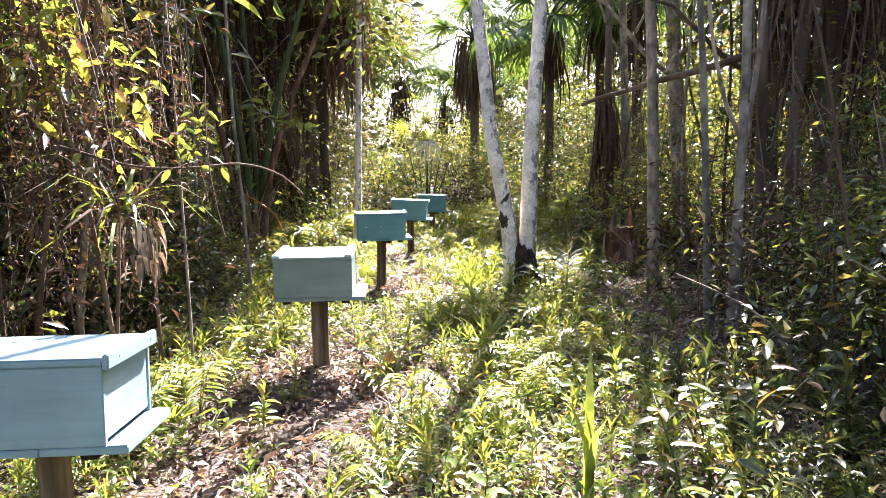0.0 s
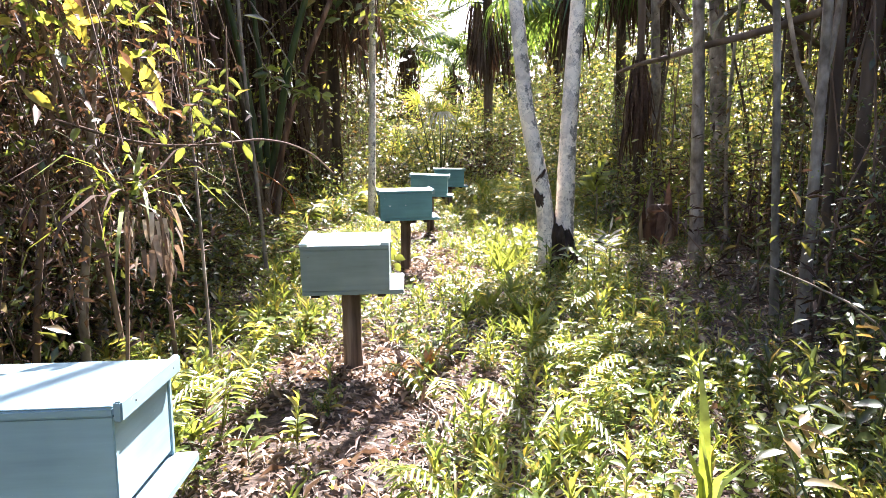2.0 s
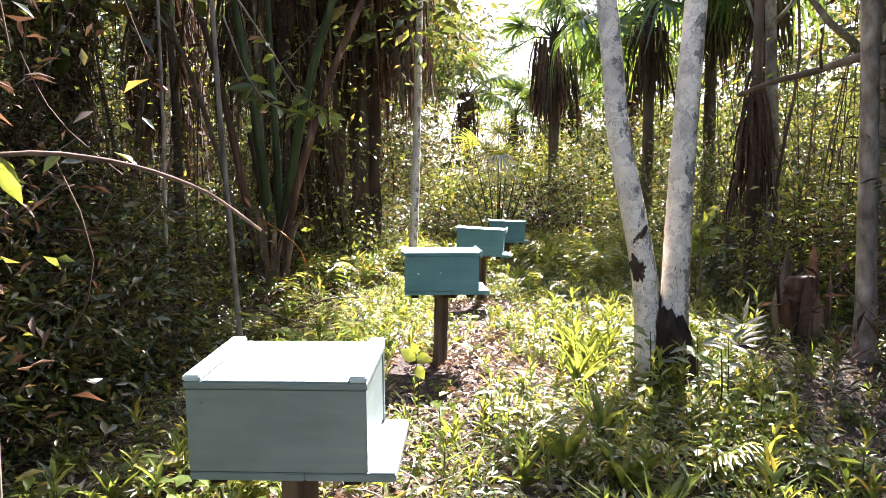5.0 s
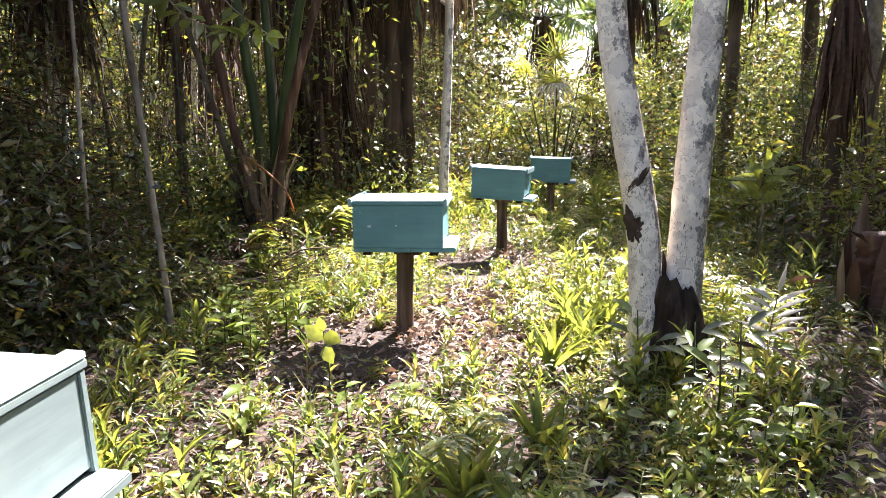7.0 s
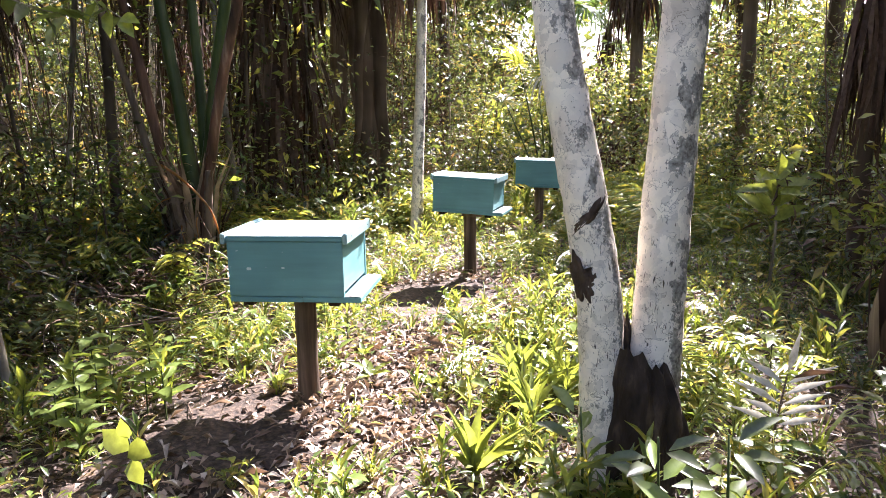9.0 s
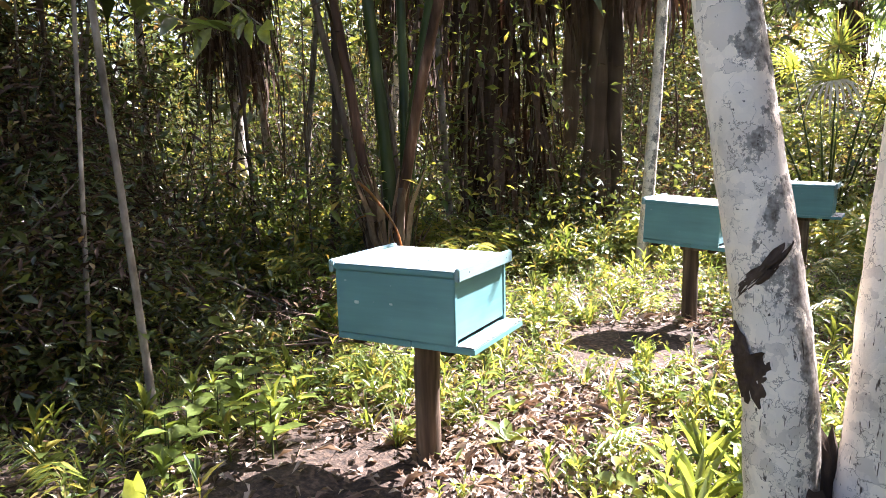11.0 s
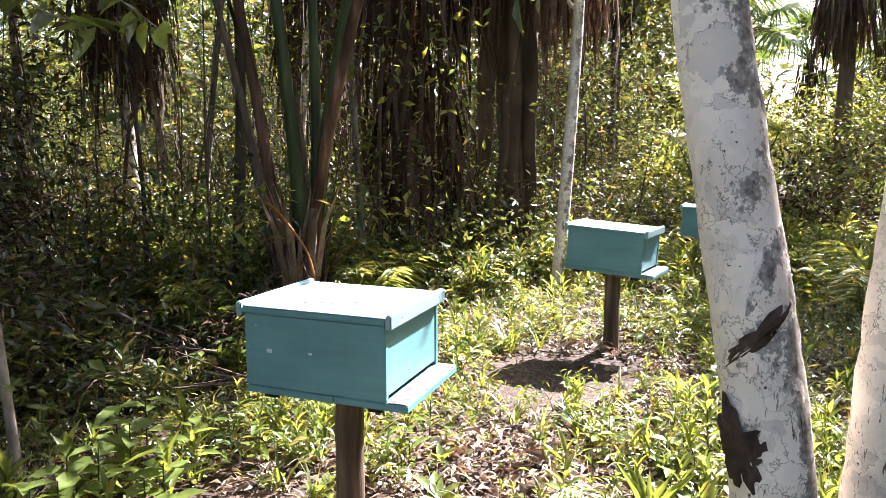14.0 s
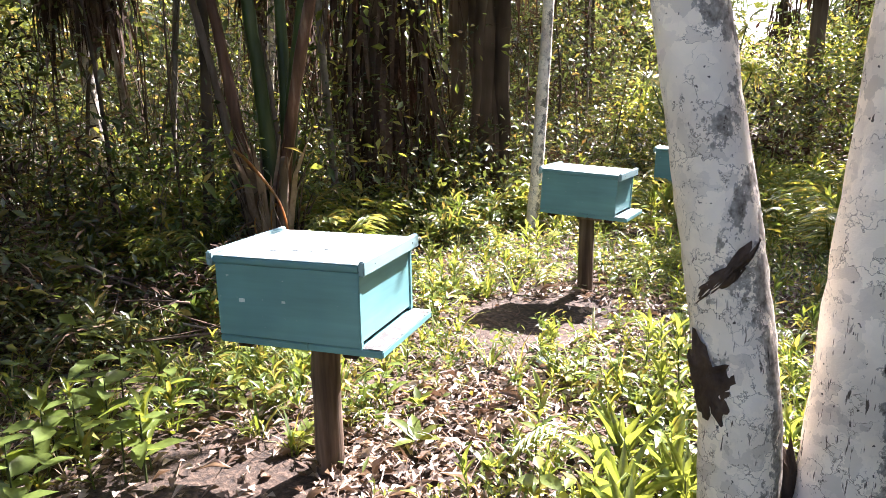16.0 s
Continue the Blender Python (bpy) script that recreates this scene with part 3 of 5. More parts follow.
bark_scar((0.572, 8.39, 0.99, 0.0795), 0.14, 0.045, 0.85, 0.2)
bark_scar((0.604, 8.377, 0.765, 0.0805), 0.115, 0.165, -0.3, -0.5)
top_crown(twin, 0.6, 9.3, 6.6, 0.9, 26)

TREES = [  # foot, top at four metres, radius, bark, label
    ((-2.01, 13.07), (-1.95, 13.4), 0.06, WHITEBARK, "slender pale-barked tree beside the beehives"),
    ((2.97, 10.63), (2.72, 10.66), 0.1, GREYBARK, "stout pale grey tree with a flared foot"),
    ((2.30, 9.25), (2.17, 9.33), 0.065, GREYBARK, "slim grey-brown tree in the shade"),
    ((2.22, 6.83), (1.98, 6.9), 0.027, GREYBARK, "thin straight sapling in the shade"),
    ((2.35, 6.69), (2.40, 6.85), 0.036, GREYBARK, "thin grey tree with a forked limb"),
    ((2.75, 7.3), (2.62, 7.2), 0.042, BARK, "slim grey tree in the shade"),
    ((3.15, 7.7), (3.4, 7.8), 0.055, BARK, "slim grey tree leaning outwards"),
    ((3.55, 9.2), (3.35, 9.0), 0.09, BARK, "dark brown tree in the shade"),
    ((3.9, 10.8), (3.8, 11.0), 0.12, BARK, "dark brown tree in the shade"),
    ((4.6, 9.4), (4.9, 9.3), 0.08, BARK, "dark brown tree in the shade"),
    ((2.6, 12.6), (2.5, 12.9), 0.075, GREYBARK, "slim grey tree behind shrubs"),
    ((-2.06, 8.11), (-2.16, 7.93), 0.017, GREYBARK, "thin bare pale stem at the shade's edge"),
    ((-2.55, 8.0), (-2.75, 8.3), 0.012, GREYBARK, "thin bare pale stem at the shade's edge"),
    ((-5.42, 11.4), (-4.6, 11.4), 0.03, GREYBARK, "thin straight grey trunk"),
    ((-3.6, 12.0), (-3.78, 12.0), 0.035, GREYBARK, "thin grey trunk beside the palm"),
    ((-2.95, 6.7), (-2.7, 6.5), 0.065, GREYBARK, "grey tree wrapped in dry vines"),
    ((-2.6, 6.2), (-2.3, 5.9), 0.035, GREYBARK, "thin tree wrapped in dry vines"),
    ((-4.3, 11.0), (-4.6, 11.4), 0.05, BARK, "dark brown trunk in deep shade"),
    ((-6.6, 10.2), (-6.9, 10.4), 0.045, GREYBARK, "thin grey trunk in the brush"),
    ((-7.2, 12.4), (-7.3, 12.0), 0.05, GREYBARK, "thin grey trunk in the brush"),
    ((-6.2, 13.5), (-6.0, 13.8), 0.055, WHITEBARK, "pale trunk deep in the brush"),
]
for (bx, by), (tx, ty), r, bark, label in TREES:
    tree = thing("tree", 0, 0, 0, label, "tree", "slender trees")
    mid = ((bx + tx) / 2 + rng.normal(0, 0.03), (by + ty) / 2 + rng.normal(0, 0.03), 2.0)
    far = (tx + (tx - bx) * 0.5 + rng.normal(0, 0.2), ty + (ty - by) * 0.5, 7.0)
    zb = float(ground_z(bx, by))
    p = curve_points([(bx, by, zb - 0.1), (bx * 0.75 + mid[0] * 0.25, by * 0.75 + mid[1] * 0.25, 0.5), mid, (tx, ty, 4.0), far], 30)
    rad = np.interp(p[:, 2], [zb - 0.1, 0.12, 0.6, 2, 7], np.array([1.7, 1.25, 1.05, 0.95, 0.5]) * r)
    part("trunk", tube(Geo(), p, rad, 10, 0.03), bark, tree)
    if r > 0.03:
        for _ in range(3):
            z0 = rng.uniform(2.2, 4.5)
            q = p[np.argmin(abs(p[:, 2] - z0))]
            d = unit(rng.normal(size=3)) * np.array([1, 1, 0.2]) + np.array([0, 0, 0.6])
            part("limb", tube(Geo(), [q, q + d * 0.5, q + d * 1.1 + np.array([0, 0, 0.2]), q + d * 1.8], [r * 0.4, r * 0.32, r * 0.22, r * 0.1], 6), bark, tree)
        top_crown(tree, far[0], far[1], 6.3, 1.0, 22)
# forked limb of the thin grey tree
fork = thing("sapling", 0, 0, 0, "thin forked grey sapling in the shade", "sapling")
part("stem", stem_geo([(2.50, 6.9, -0.15), (2.46, 6.95, 0.9), (2.5, 7.0, 1.5), (2.62, 7.05, 2.3), (2.7, 7.1, 4.0)], 0.028, 0.018), GREYBARK, fork)
part("limb", stem_geo([(2.5, 7.0, 1.45), (2.34, 7.0, 1.8), (2.22, 7.0, 2.3), (2.1, 7.0, 3.4)], 0.022, 0.012, 8), GREYBARK, fork)
bough = thing("fallen_branch", 0, 0, 0, "dark bare branch lodged across the slim trees", "branch")
part("limb", stem_geo([(1.55, 10.1, 2.08), (1.75, 9.9, 2.15), (2.0, 9.5, 2.18), (2.25, 9.33, 2.25), (2.8, 8.9, 2.35), (3.3, 8.4, 2.5)], 0.02, 0.045, 8, 0.06), BARK, bough)
part("twig", tube(Geo(), [(2.0, 9.5, 2.18), (1.95, 9.4, 2.3), (1.93, 9.3, 2.45)], [0.012, 0.009, 0.004], 5), BARK, bough)

# ---- palms ----


def fan_geo(radius, segs, width, droop, spread=150):
    """A round palm fan; it opens along +y from the hub at the origin."""
    g = Geo()
    a = np.radians(np.linspace(-spread, spread, segs)) + rng.normal(0, 0.03, segs)
    along = np.stack([np.sin(a), np.cos(a), 0.25 * np.cos(a * 0.5) + rng.normal(0, 0.06, segs)], 1)
    ln = radius * (0.8 + 0.2 * np.cos(a)) * rng.uniform(0.85, 1.08, segs)
    n = 6
    for d, L in zip(unit(along), ln):
        t = np.linspace(0, 1, n)
        c = np.outer(t, d) * L
        c[:, 2] -= droop * L * t ** 3
        s = unit(np.cross(d, (0, 0, 1.0)))
        wd = width * np.array([0.25, 0.8, 1, 0.9, 0.6, 0.05])
        v = np.concatenate([c - s * wd[:, None] / 2, c + s * wd[:, None] / 2])
        v[:n, 2] += 0.25 * wd
        i = np.arange(n - 1)
        g.add(v, np.concatenate([np.stack([i, i + 1, i + n + 1], 1), np.stack([i, i + n + 1, i + n], 1)]))
    return g


FANS = [fan_geo(1.0, 34, 0.055, dr).mesh("frond", FROND) for dr in (0.35, 0.6, 0.9)]
YOUNG = [fan_geo(1.0, 30, 0.045, dr).mesh("frond", YOUNG_AND_SUNLIT) for dr in (0.2, 0.45)]


def aim(origin, direction, size, roll=0.0):
    """A pose whose +y runs along direction, with its face up."""
    y = Vector(direction).normalized()
    x = y.cross(Vector((0, 0, 1)))
    x = x.normalized() if x.length > 1e-3 else Vector((1, 0, 0))
    z = x.cross(y)
    m = Matrix((x, y, z)).transposed().to_4x4()
    return Matrix.Translation(origin) @ m @ Matrix.Rotation(roll, 4, 'Y') @ Matrix.Diagonal((size, size, size, 1))


def hanging(geo, x, y, z0, z1, r, count, length, width):
    """Dead leaf strips that hang down round a trunk."""
    a = rng.uniform(0, 2 * np.pi, count)
    rr = r * np.sqrt(rng.uniform(0.05, 1, count))
    p = np.stack([x + rr * np.cos(a), y + rr * np.sin(a), rng.uniform(z0, z1, count)], 1)
    d = np.stack([np.cos(a) * 0.16, np.sin(a) * 0.16, -np.ones(count)], 1) + rng.normal(0, 0.07, (count, 3))
    up = np.stack([np.cos(a), np.sin(a), np.zeros(count)], 1) + rng.normal(0, 0.4, (count, 3))
    return leaves(geo, BLADE, p, d, up, length * rng.uniform(0.6, 1.4, count), width * rng.uniform(0.5, 1.5, count), 0.5)


def fan_palm(x, y, zc, label, fronds=12, size=0.9, skirt=None, r=0.12, meshes=FANS, trunk=True, up=(0.1, 1.2), group="fan palms", bark=BARK):
    palm = thing("palm", 0, 0, 0, label, "palm", group)
    if trunk:
        part("trunk", stem_geo([(x, y, -0.2), (x + 0.03, y, zc * 0.4), (x, y, zc)], r, r * 0.8, 12, 0.06, 30), bark, palm)
    for i in range(fronds):
        a = i * 2.4 + rng.uniform(-0.3, 0.3)
        e = rng.uniform(*up)
        d = np.array([math.cos(a) * math.cos(e), math.sin(a) * math.cos(e), math.sin(e)])
        hub = np.array([x, y, zc]) + d * size * 1.0
        hub[2] -= 0.1 * size
        part("frond", meshes[i % len(meshes)], None, palm, m=aim(hub, d + np.array([0, 0, -0.35]), size * rng.uniform(0.8, 1.1), rng.normal(0, 0.25)))
        part("petiole", tube(Geo(), [(x, y, zc - 0.15), (np.array([x, y, zc]) + hub) / 2 + np.array([0, 0, 0.06]), hub], [0.03, 0.018, 0.012], 5), PETIOLE, palm)
    if skirt:
        z0, z1, rad, count, ln, wd = skirt
        part("dead_skirt", hanging(Geo(), x, y, z0, z1, rad, count, ln, wd), DRY, palm, "hanging skirt of dry brown fronds")
    return palm


fan_palm(-2.95, 14.0, 5.4, "tall palm with a thick skirt of dead brown fronds", 12, 1.0, (3.5, 5.4, 0.95, 760, 1.15, 0.05), 0.17)
fan_palm(-6.4, 14.2, 5.6, "tall palm with a thick skirt of dead brown fronds", 10, 1.0, (2.4, 5.5, 0.55, 420, 1.1, 0.05), 0.17, bark=BARK)
hung = fan_palm(-6.01, 10.9, 4.4, "leaning pale palm hung with dead brown fronds", 6, 0.9, None, trunk=False)
part("trunk", stem_geo([(-5.61, 10.9, -0.1), (-5.7, 10.9, 0.9), (-5.82, 10.9, 2.2), (-6.01, 10.9, 4.3)], 0.062, 0.05, 12, 0.05), WHITEBARK, hung, "pale sunlit trunk")
part("dead_skirt", hanging(Geo(), -5.74, 10.9, 2.3, 4.4, 0.42, 620, 0.8, 0.03), DRY, hung, "hanging skirt of dry brown fronds")
thatched = fan_palm(-3.85, 12.9, 4.9, "dark palm thatched to the ground with dead fronds", 8, 1.0, (2.9, 5.2, 0.9, 620, 1.05, 0.045), 0.12)
part("dead_skirt", hanging(Geo(), -3.6, 12.9, 1.0, 2.6, 0.55, 190, 1.05, 0.055), DRY, thatched, "dead fronds hanging to the ground")
fan_palm(-0.25, 20.5, 5.0, "far palm with a ragged skirt of dead fronds", 14, 0.95, (3.6, 4.9, 0.55, 300, 1.0, 0.05), 0.14, up=(-0.2, 1.2))
fan_palm(1.62, 17.7, 4.82, "green fan palm with drooping round leaves", 18, 1.2, (3.7, 4.7, 0.38, 120, 0.9, 0.045), 0.12, up=(-0.4, 1.2))
fan_palm(3.5, 17.0, 5.1, "green fan palm with drooping round leaves", 16, 1.25, (3.7, 5.0, 0.4, 140, 0.9, 0.045), 0.12, up=(-0.4, 1.1))
fan_palm(2.9, 18.5, 5.6, "green fan palm with drooping round leaves", 15, 1.2, (4.3, 5.4, 0.5, 160, 0.9, 0.05), 0.13, up=(-0.4, 1.1))
fan_palm(2.12, 11.9, 5.2, "slim palm with a dark fringe of dead leaf strips", 6, 0.9, (1.6, 2.5, 0.14, 120, 0.8, 0.035), 0.06, bark=BARK)
fan_palm(4.4, 9.6, 5.0, "shaded palm with a thick skirt of dead brown fronds", 9, 1.0, (2.8, 4.8, 0.7, 330, 1.2, 0.05), 0.15, bark=BARK)
fan_palm(5.4, 11.6, 5.2, "shaded palm with a thick skirt of dead brown fronds", 9, 1.0, (2.4, 5.0, 0.9, 420, 1.2, 0.05), 0.16, bark=BARK)
fan_palm(3.5, 7.9, 5.0, "shaded palm with a skirt of dead brown fronds", 6, 0.9, (2.8, 4.6, 0.4, 170, 1.2, 0.04), 0.1, bark=BARK)
for px, py, pz in ((-3.3, 27, 4.6), (-2.0, 31, 4.3), (0.2, 29, 4.7), (1.9, 25, 5.2), (-5.6, 24, 6.0), (-1.1, 35, 4.2)):
    fan_palm(px, py, pz, "distant fan palm against the sky", 14, 1.1, (pz - 1.2, pz, 0.4, 90, 0.9, 0.06), 0.14, up=(-0.3, 1.2))

young = thing("palm", 0, 0, 0, "young bright green fan palm with one bleached fan", "palm")
for i, (dx, dy, dz) in enumerate(((0.0, 0.1, 2.35), (-0.45, -0.1, 2.1), (0.45, 0.0, 2.15), (0.1, -0.35, 1.9), (-0.25, 0.3, 2.0), (0.6, -0.3, 1.6), (-0.6, -0.4, 1.55), (0.2, -0.6, 1.5))):
    hub = np.array([-1.15 + dx, 16.4 + dy, dz])
    foot = np.array([-1.15 + dx * 0.1, 16.4 + dy * 0.1, 0.0])
    part("frond", YOUNG[i % 2], None, young, m=aim(hub, hub - foot - np.array([0, 0, 1.6]), 0.48, rng.normal(0, 0.3)))
    part("petiole", tube(Geo(), [foot, (foot + hub) / 2 + np.array([0, 0, 0.1]), hub], [0.02, 0.014, 0.008], 5), PETIOLE, young)
g = fan_geo(0.5, 26, 0.035, 1.1)
part("dead_fan", g, PALE, young, "bleached white dead fan leaf", m=aim((-1.1, 16.1, 1.9), (0.1, -1, -0.2), 1.0))

# trunk of the skirted palm: peeling sheaths down to the ground
sheath = thing("palm_sheath", 0, 0, 0, "broad grey-brown strips of dead sheath hanging down a palm trunk", "palm sheath")
for dx, dy, w0, z0, z1, lean in ((-0.30, -0.18, 0.13, 0.9, 3.4, -0.06), (-0.08, -0.24, 0.14, 0.35, 3.2, 0.03), (0.16, -0.2, 0.09, 0.0, 3.0, 0.02), (0.05, -0.3, 0.07, 0.6, 3.2, -0.08), (-0.2, -0.28, 0.06, 1.2, 3.2, 0.05)):
    zz = np.linspace(z1, z0, 14)
    g = Geo()
    ridge = np.stack([-2.95 + dx + lean * (z1 - zz) + 0.02 * np.sin(zz * 5 + dx * 20), 14.0 + dy + 0 * zz, zz], 1)
    wd = w0 * np.interp(np.linspace(0, 1, 14), [0, 0.5, 0.85, 1], [1.2, 1, 0.7, 0.25])
    v = np.concatenate([ridge + np.stack([-wd, 0.06 + 0 * wd, 0 * wd], 1), ridge, ridge + np.stack([wd, 0.05 + 0 * wd, 0 * wd], 1)])
    i = np.arange(13)
    g.add(v, np.concatenate([np.stack([i + o, i + o + 1, i + o + 15], 1) for o in (0, 14)] + [np.stack([i + o, i + o + 15, i + o + 14], 1) for o in (0, 14)]))
    part("strip", g, FIBRE if w0 > 0.12 and dx < -0.2 else BARK, sheath)

# clump of great petioles beside the third hive
clump = thing("palm_clump", 0, 0, 0, "clump of thick green and brown palm stalks from one foot", "palm")
for bx, bz, tx, tz, r, dy, mat, lab in ((-3.22, 0.62, -3.80, 2.56, 0.032, 0.0, FIBRE, "dry pale brown stalk"), (-3.09, 0.66, -3.44, 2.51, 0.045, -0.05, REDSTALK, "dark brown stalk"),
                                       (-2.93, 0.7, -3.16, 2.47, 0.056, 0.03, PETIOLE, ""), (-2.90, 0.8, -2.99, 2.45, 0.045, 0.16, PETIOLE, ""),
                                       (-2.86, 0.75, -2.53, 2.39, 0.056, 0.08, PETIOLE, ""), (-2.78, 0.7, -2.26, 2.35, 0.045, -0.04, REDSTALK, "dark brown stalk"),
                                       (-3.0, 0.5, -3.3, 1.9, 0.035, 0.2, BARK, "dark brown stalk"), (-2.72, 0.45, -2.62, 0.95, 0.026, -0.1, FIBRE, "broken dry stalk")):
    y0 = 10.5 + dy
    f = np.array([-2.92 + (bx + 2.92) * 0.55, y0, -0.1])
    k = np.array([bx, y0, bz])
    e = np.array([tx, y0 + dy * 0.6, tz])
    pts = [f, k, (k + e) / 2 - np.array([(tx - bx) * 0.06, 0, 0]), e]
    if tz > 2:
        pts.append(e + (e - k) * np.array([1.3, 1.3, 0.85]))
    p = curve_points(pts, 26)
    part("stalk", tube(Geo(), p, np.interp(p[:, 2], [0, 0.7, 1.2, 2.5, 4.4], [r * 1.5, r * 1.2, r * 0.98, r * 0.8, r * 0.4]), 9, 0.07), mat, clump, lab)
for i in range(72):
    a = rng.uniform(0, 6.28)
    rr = rng.uniform(0.06, 0.22)
    f = np.array([-2.92 + rr * math.cos(a), 10.47 + rr * math.sin(a), -0.05])
    d = np.array([math.cos(a), math.sin(a), 0]) * rng.uniform(0.02, 0.16)
    h = rng.uniform(0.45, 1.25)
    g = leaves(Geo(), BLADE, f[None], (d + np.array([0, 0, h]))[None], np.array([[math.cos(a), math.sin(a), 0.2]]), h, rng.uniform(0.04, 0.1), -0.6)
    part("dead_sheath", g, (DRY, FIBRE, LITTER)[i % 3], clump)
for i in range(16):
    a = rng.uniform(0, 6.28)
    f = np.array([-2.9 + 0.1 * math.cos(a), 10.4 + 0.08 * math.sin(a), rng.uniform(0.4, 0.9)])
    e = f + np.array([rng.normal(0.05, 0.16), -0.1, -rng.uniform(0.05, 0.35)])
    part("fibre", tube(Geo(), curve_points([f, (f + e) / 2 + np.array([0, -0.05, 0.05]), e], 6), np.linspace(0.008, 0.003, 6), 5), RUSTY if i % 3 == 0 else DRYSTEM, clump)
for i in range(6):
    a = rng.uniform(0, 6.28)
    hub = Vector((-3.0 + 1.6 * math.cos(a), 10.6 + 1.2 * math.sin(a), rng.uniform(4.2, 5.2)))
    part("frond", FANS[i % 3], None, clump, m=aim(hub, (math.cos(a), math.sin(a), 0.1), 1.1))
redtwig = thing("twig", 0, 0, 0, "reddish bent dry twig by the palm clump", "twig")
part("stem", tube(Geo(), curve_points([(-2.95, 10.2, 1.0), (-2.75, 10.15, 0.93), (-2.55, 10.1, 0.8), (-2.42, 10.1, 0.68), (-2.38, 10.1, 0.5)], 12), np.linspace(0.012, 0.006, 12), 6, 0.1), RUSTY, redtwig)

# ---- shrubs and woodland fill ----


def cloud(n, x, y, z):
    return np.stack([rng.uniform(*x, n), rng.uniform(*y, n), rng.uniform(*z, n)], 1)


def woods(name, label, centres, per, spread, size, aspect, mat, keep_lit=0.03, shape=LEAF_FAR, pad=0.0, flat=0.55):
    c = centres[~in_clear(centres[:, 0], centres[:, 1], pad)]
    c = c[~(sunlit(c) & (c[:, 2] > 0.9) & (rng.uniform(size=len(c)) > keep_lit))]
    ob = part(name, spray(Geo(), shape, c, per, spread, size, aspect, flat), mat)
    return tagged(ob, label, "foliage", kind="stuff")


def bushes(n, x, y, tall, picks, label, group, clusters=46, keep_lit=0.08, size=0.075):
    """Bushes that crowd beside the clearing, lower towards its edge."""
    p = cloud(n, x, y, (0, 1))
    p = p[~in_clear(p[:, 0], p[:, 1], 0.15)]
    for q in p:
        gap = max(q[0] - np.interp(q[1], EDGE_Y, EDGE_R), np.interp(q[1], EDGE_Y, EDGE_L) - q[0])
        h = min(tall, 0.55 + gap * 0.9) * rng.uniform(0.6, 1.15)
        r = 0.22 + 0.13 * h
        mat = picks[int(rng.integers(0, len(picks)))]
        m = int(clusters * (0.5 + 0.35 * h))
        cc = np.column_stack([rng.normal(0, r, (m, 2)), rng.uniform(0.04, 1.0, m) ** 0.8 * h])
        cc = cc + np.array([q[0], q[1], 0])
        cc = cc[~(sunlit(cc) & (cc[:, 2] > 0.9) & (rng.uniform(size=m) > keep_lit))]
        if len(cc) < 6:
            continue
        kind = {"young_and_sunlit_leaf": "with sunlit yellow-green leaves", "dead_frond": "dried out to brown leaves"}.get(mat.name, "with small dark green leaves")
        ob = thing("bush", q[0], q[1], 0, label + " " + kind, "bush", group)
        for k in range(3):
            d = rng.normal(0, r * 1.3, 2)
            part("stem", tube(Geo(), curve_points([(d[0] * 0.1, d[1] * 0.1, -0.1), (d[0] * 0.4 + rng.normal(0, 0.05), d[1] * 0.4, h * 0.5), (d[0], d[1], h * rng.uniform(0.8, 1.1))], 7), np.linspace(rng.uniform(0.006, 0.014), 0.003, 7), 5), DRYSTEM if k % 2 else GREYBARK, ob)
        part("leaves", spray(Geo(), LEAF_FAR, cc - np.array([q[0], q[1], 0]), 17 if mat is not DRY else 13, 0.15, size if mat is not DRY else size * 1.2, 0.42 if mat is not DRY else 0.2), mat, ob)


bushes(46, (-5.2, -2.75), (6.0, 8.6), 2.8, [DRY, WOODS_AND_SHADED, DRY], "shaded thicket bush", "bushes in the woods", 190, 0.08, 0.052)
bushes(40, (-5.0, -2.7), (5.6, 8.4), 2.6, [WOODS_AND_SHADED, WOODS_AND_SHADED, DRY], "deep-shaded thicket bush", "bushes in the woods", 220, 0.05, 0.06)
bushes(30, (3.0, 4.9), (3.8, 6.6), 2.7, [WOODS_AND_SHADED, HERB, WOODS_AND_SHADED, WOODS_AND_SHADED], "leafy bush beside the path", "bushes in the woods", 190, 0.3, 0.045)
bushes(95, (-8.5, -1.9), (3, 17), 2.5, [WOODS_AND_SHADED, WOODS_AND_SHADED, DRY, WOODS_AND_SHADED, YOUNG_AND_SUNLIT], "woodland bush", "bushes in the woods")
bushes(90, (1.6, 7.5), (2, 17), 2.5, [WOODS_AND_SHADED, WOODS_AND_SHADED, DRY, WOODS_AND_SHADED, YOUNG_AND_SUNLIT], "woodland bush", "bushes in the woods")
bushes(46, (-8.5, -2.4), (13.6, 22), 3.0, [WOODS_AND_SHADED, DRY, DRY], "woodland bush", "bushes in the woods", 60)
bushes(42, (1.6, 6.0), (10, 19), 2.6, [YOUNG_AND_SUNLIT, WOODS_AND_SHADED, YOUNG_AND_SUNLIT], "leafy shrub", "shrubs under the palms", 60, 0.4, 0.085)
bushes(26, (-6.0, 6.0), (-6, -2.6), 2.2, [WOODS_AND_SHADED, WOODS_AND_SHADED, DRY], "woodland bush", "bushes in the woods")
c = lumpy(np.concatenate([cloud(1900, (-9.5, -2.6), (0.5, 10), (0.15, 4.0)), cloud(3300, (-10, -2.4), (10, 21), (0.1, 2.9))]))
woods("undergrowth", "dense dark green undergrowth in woodland shade", c, 20, 0.2, 0.075, 0.42, WOODS_AND_SHADED, pad=0.5)
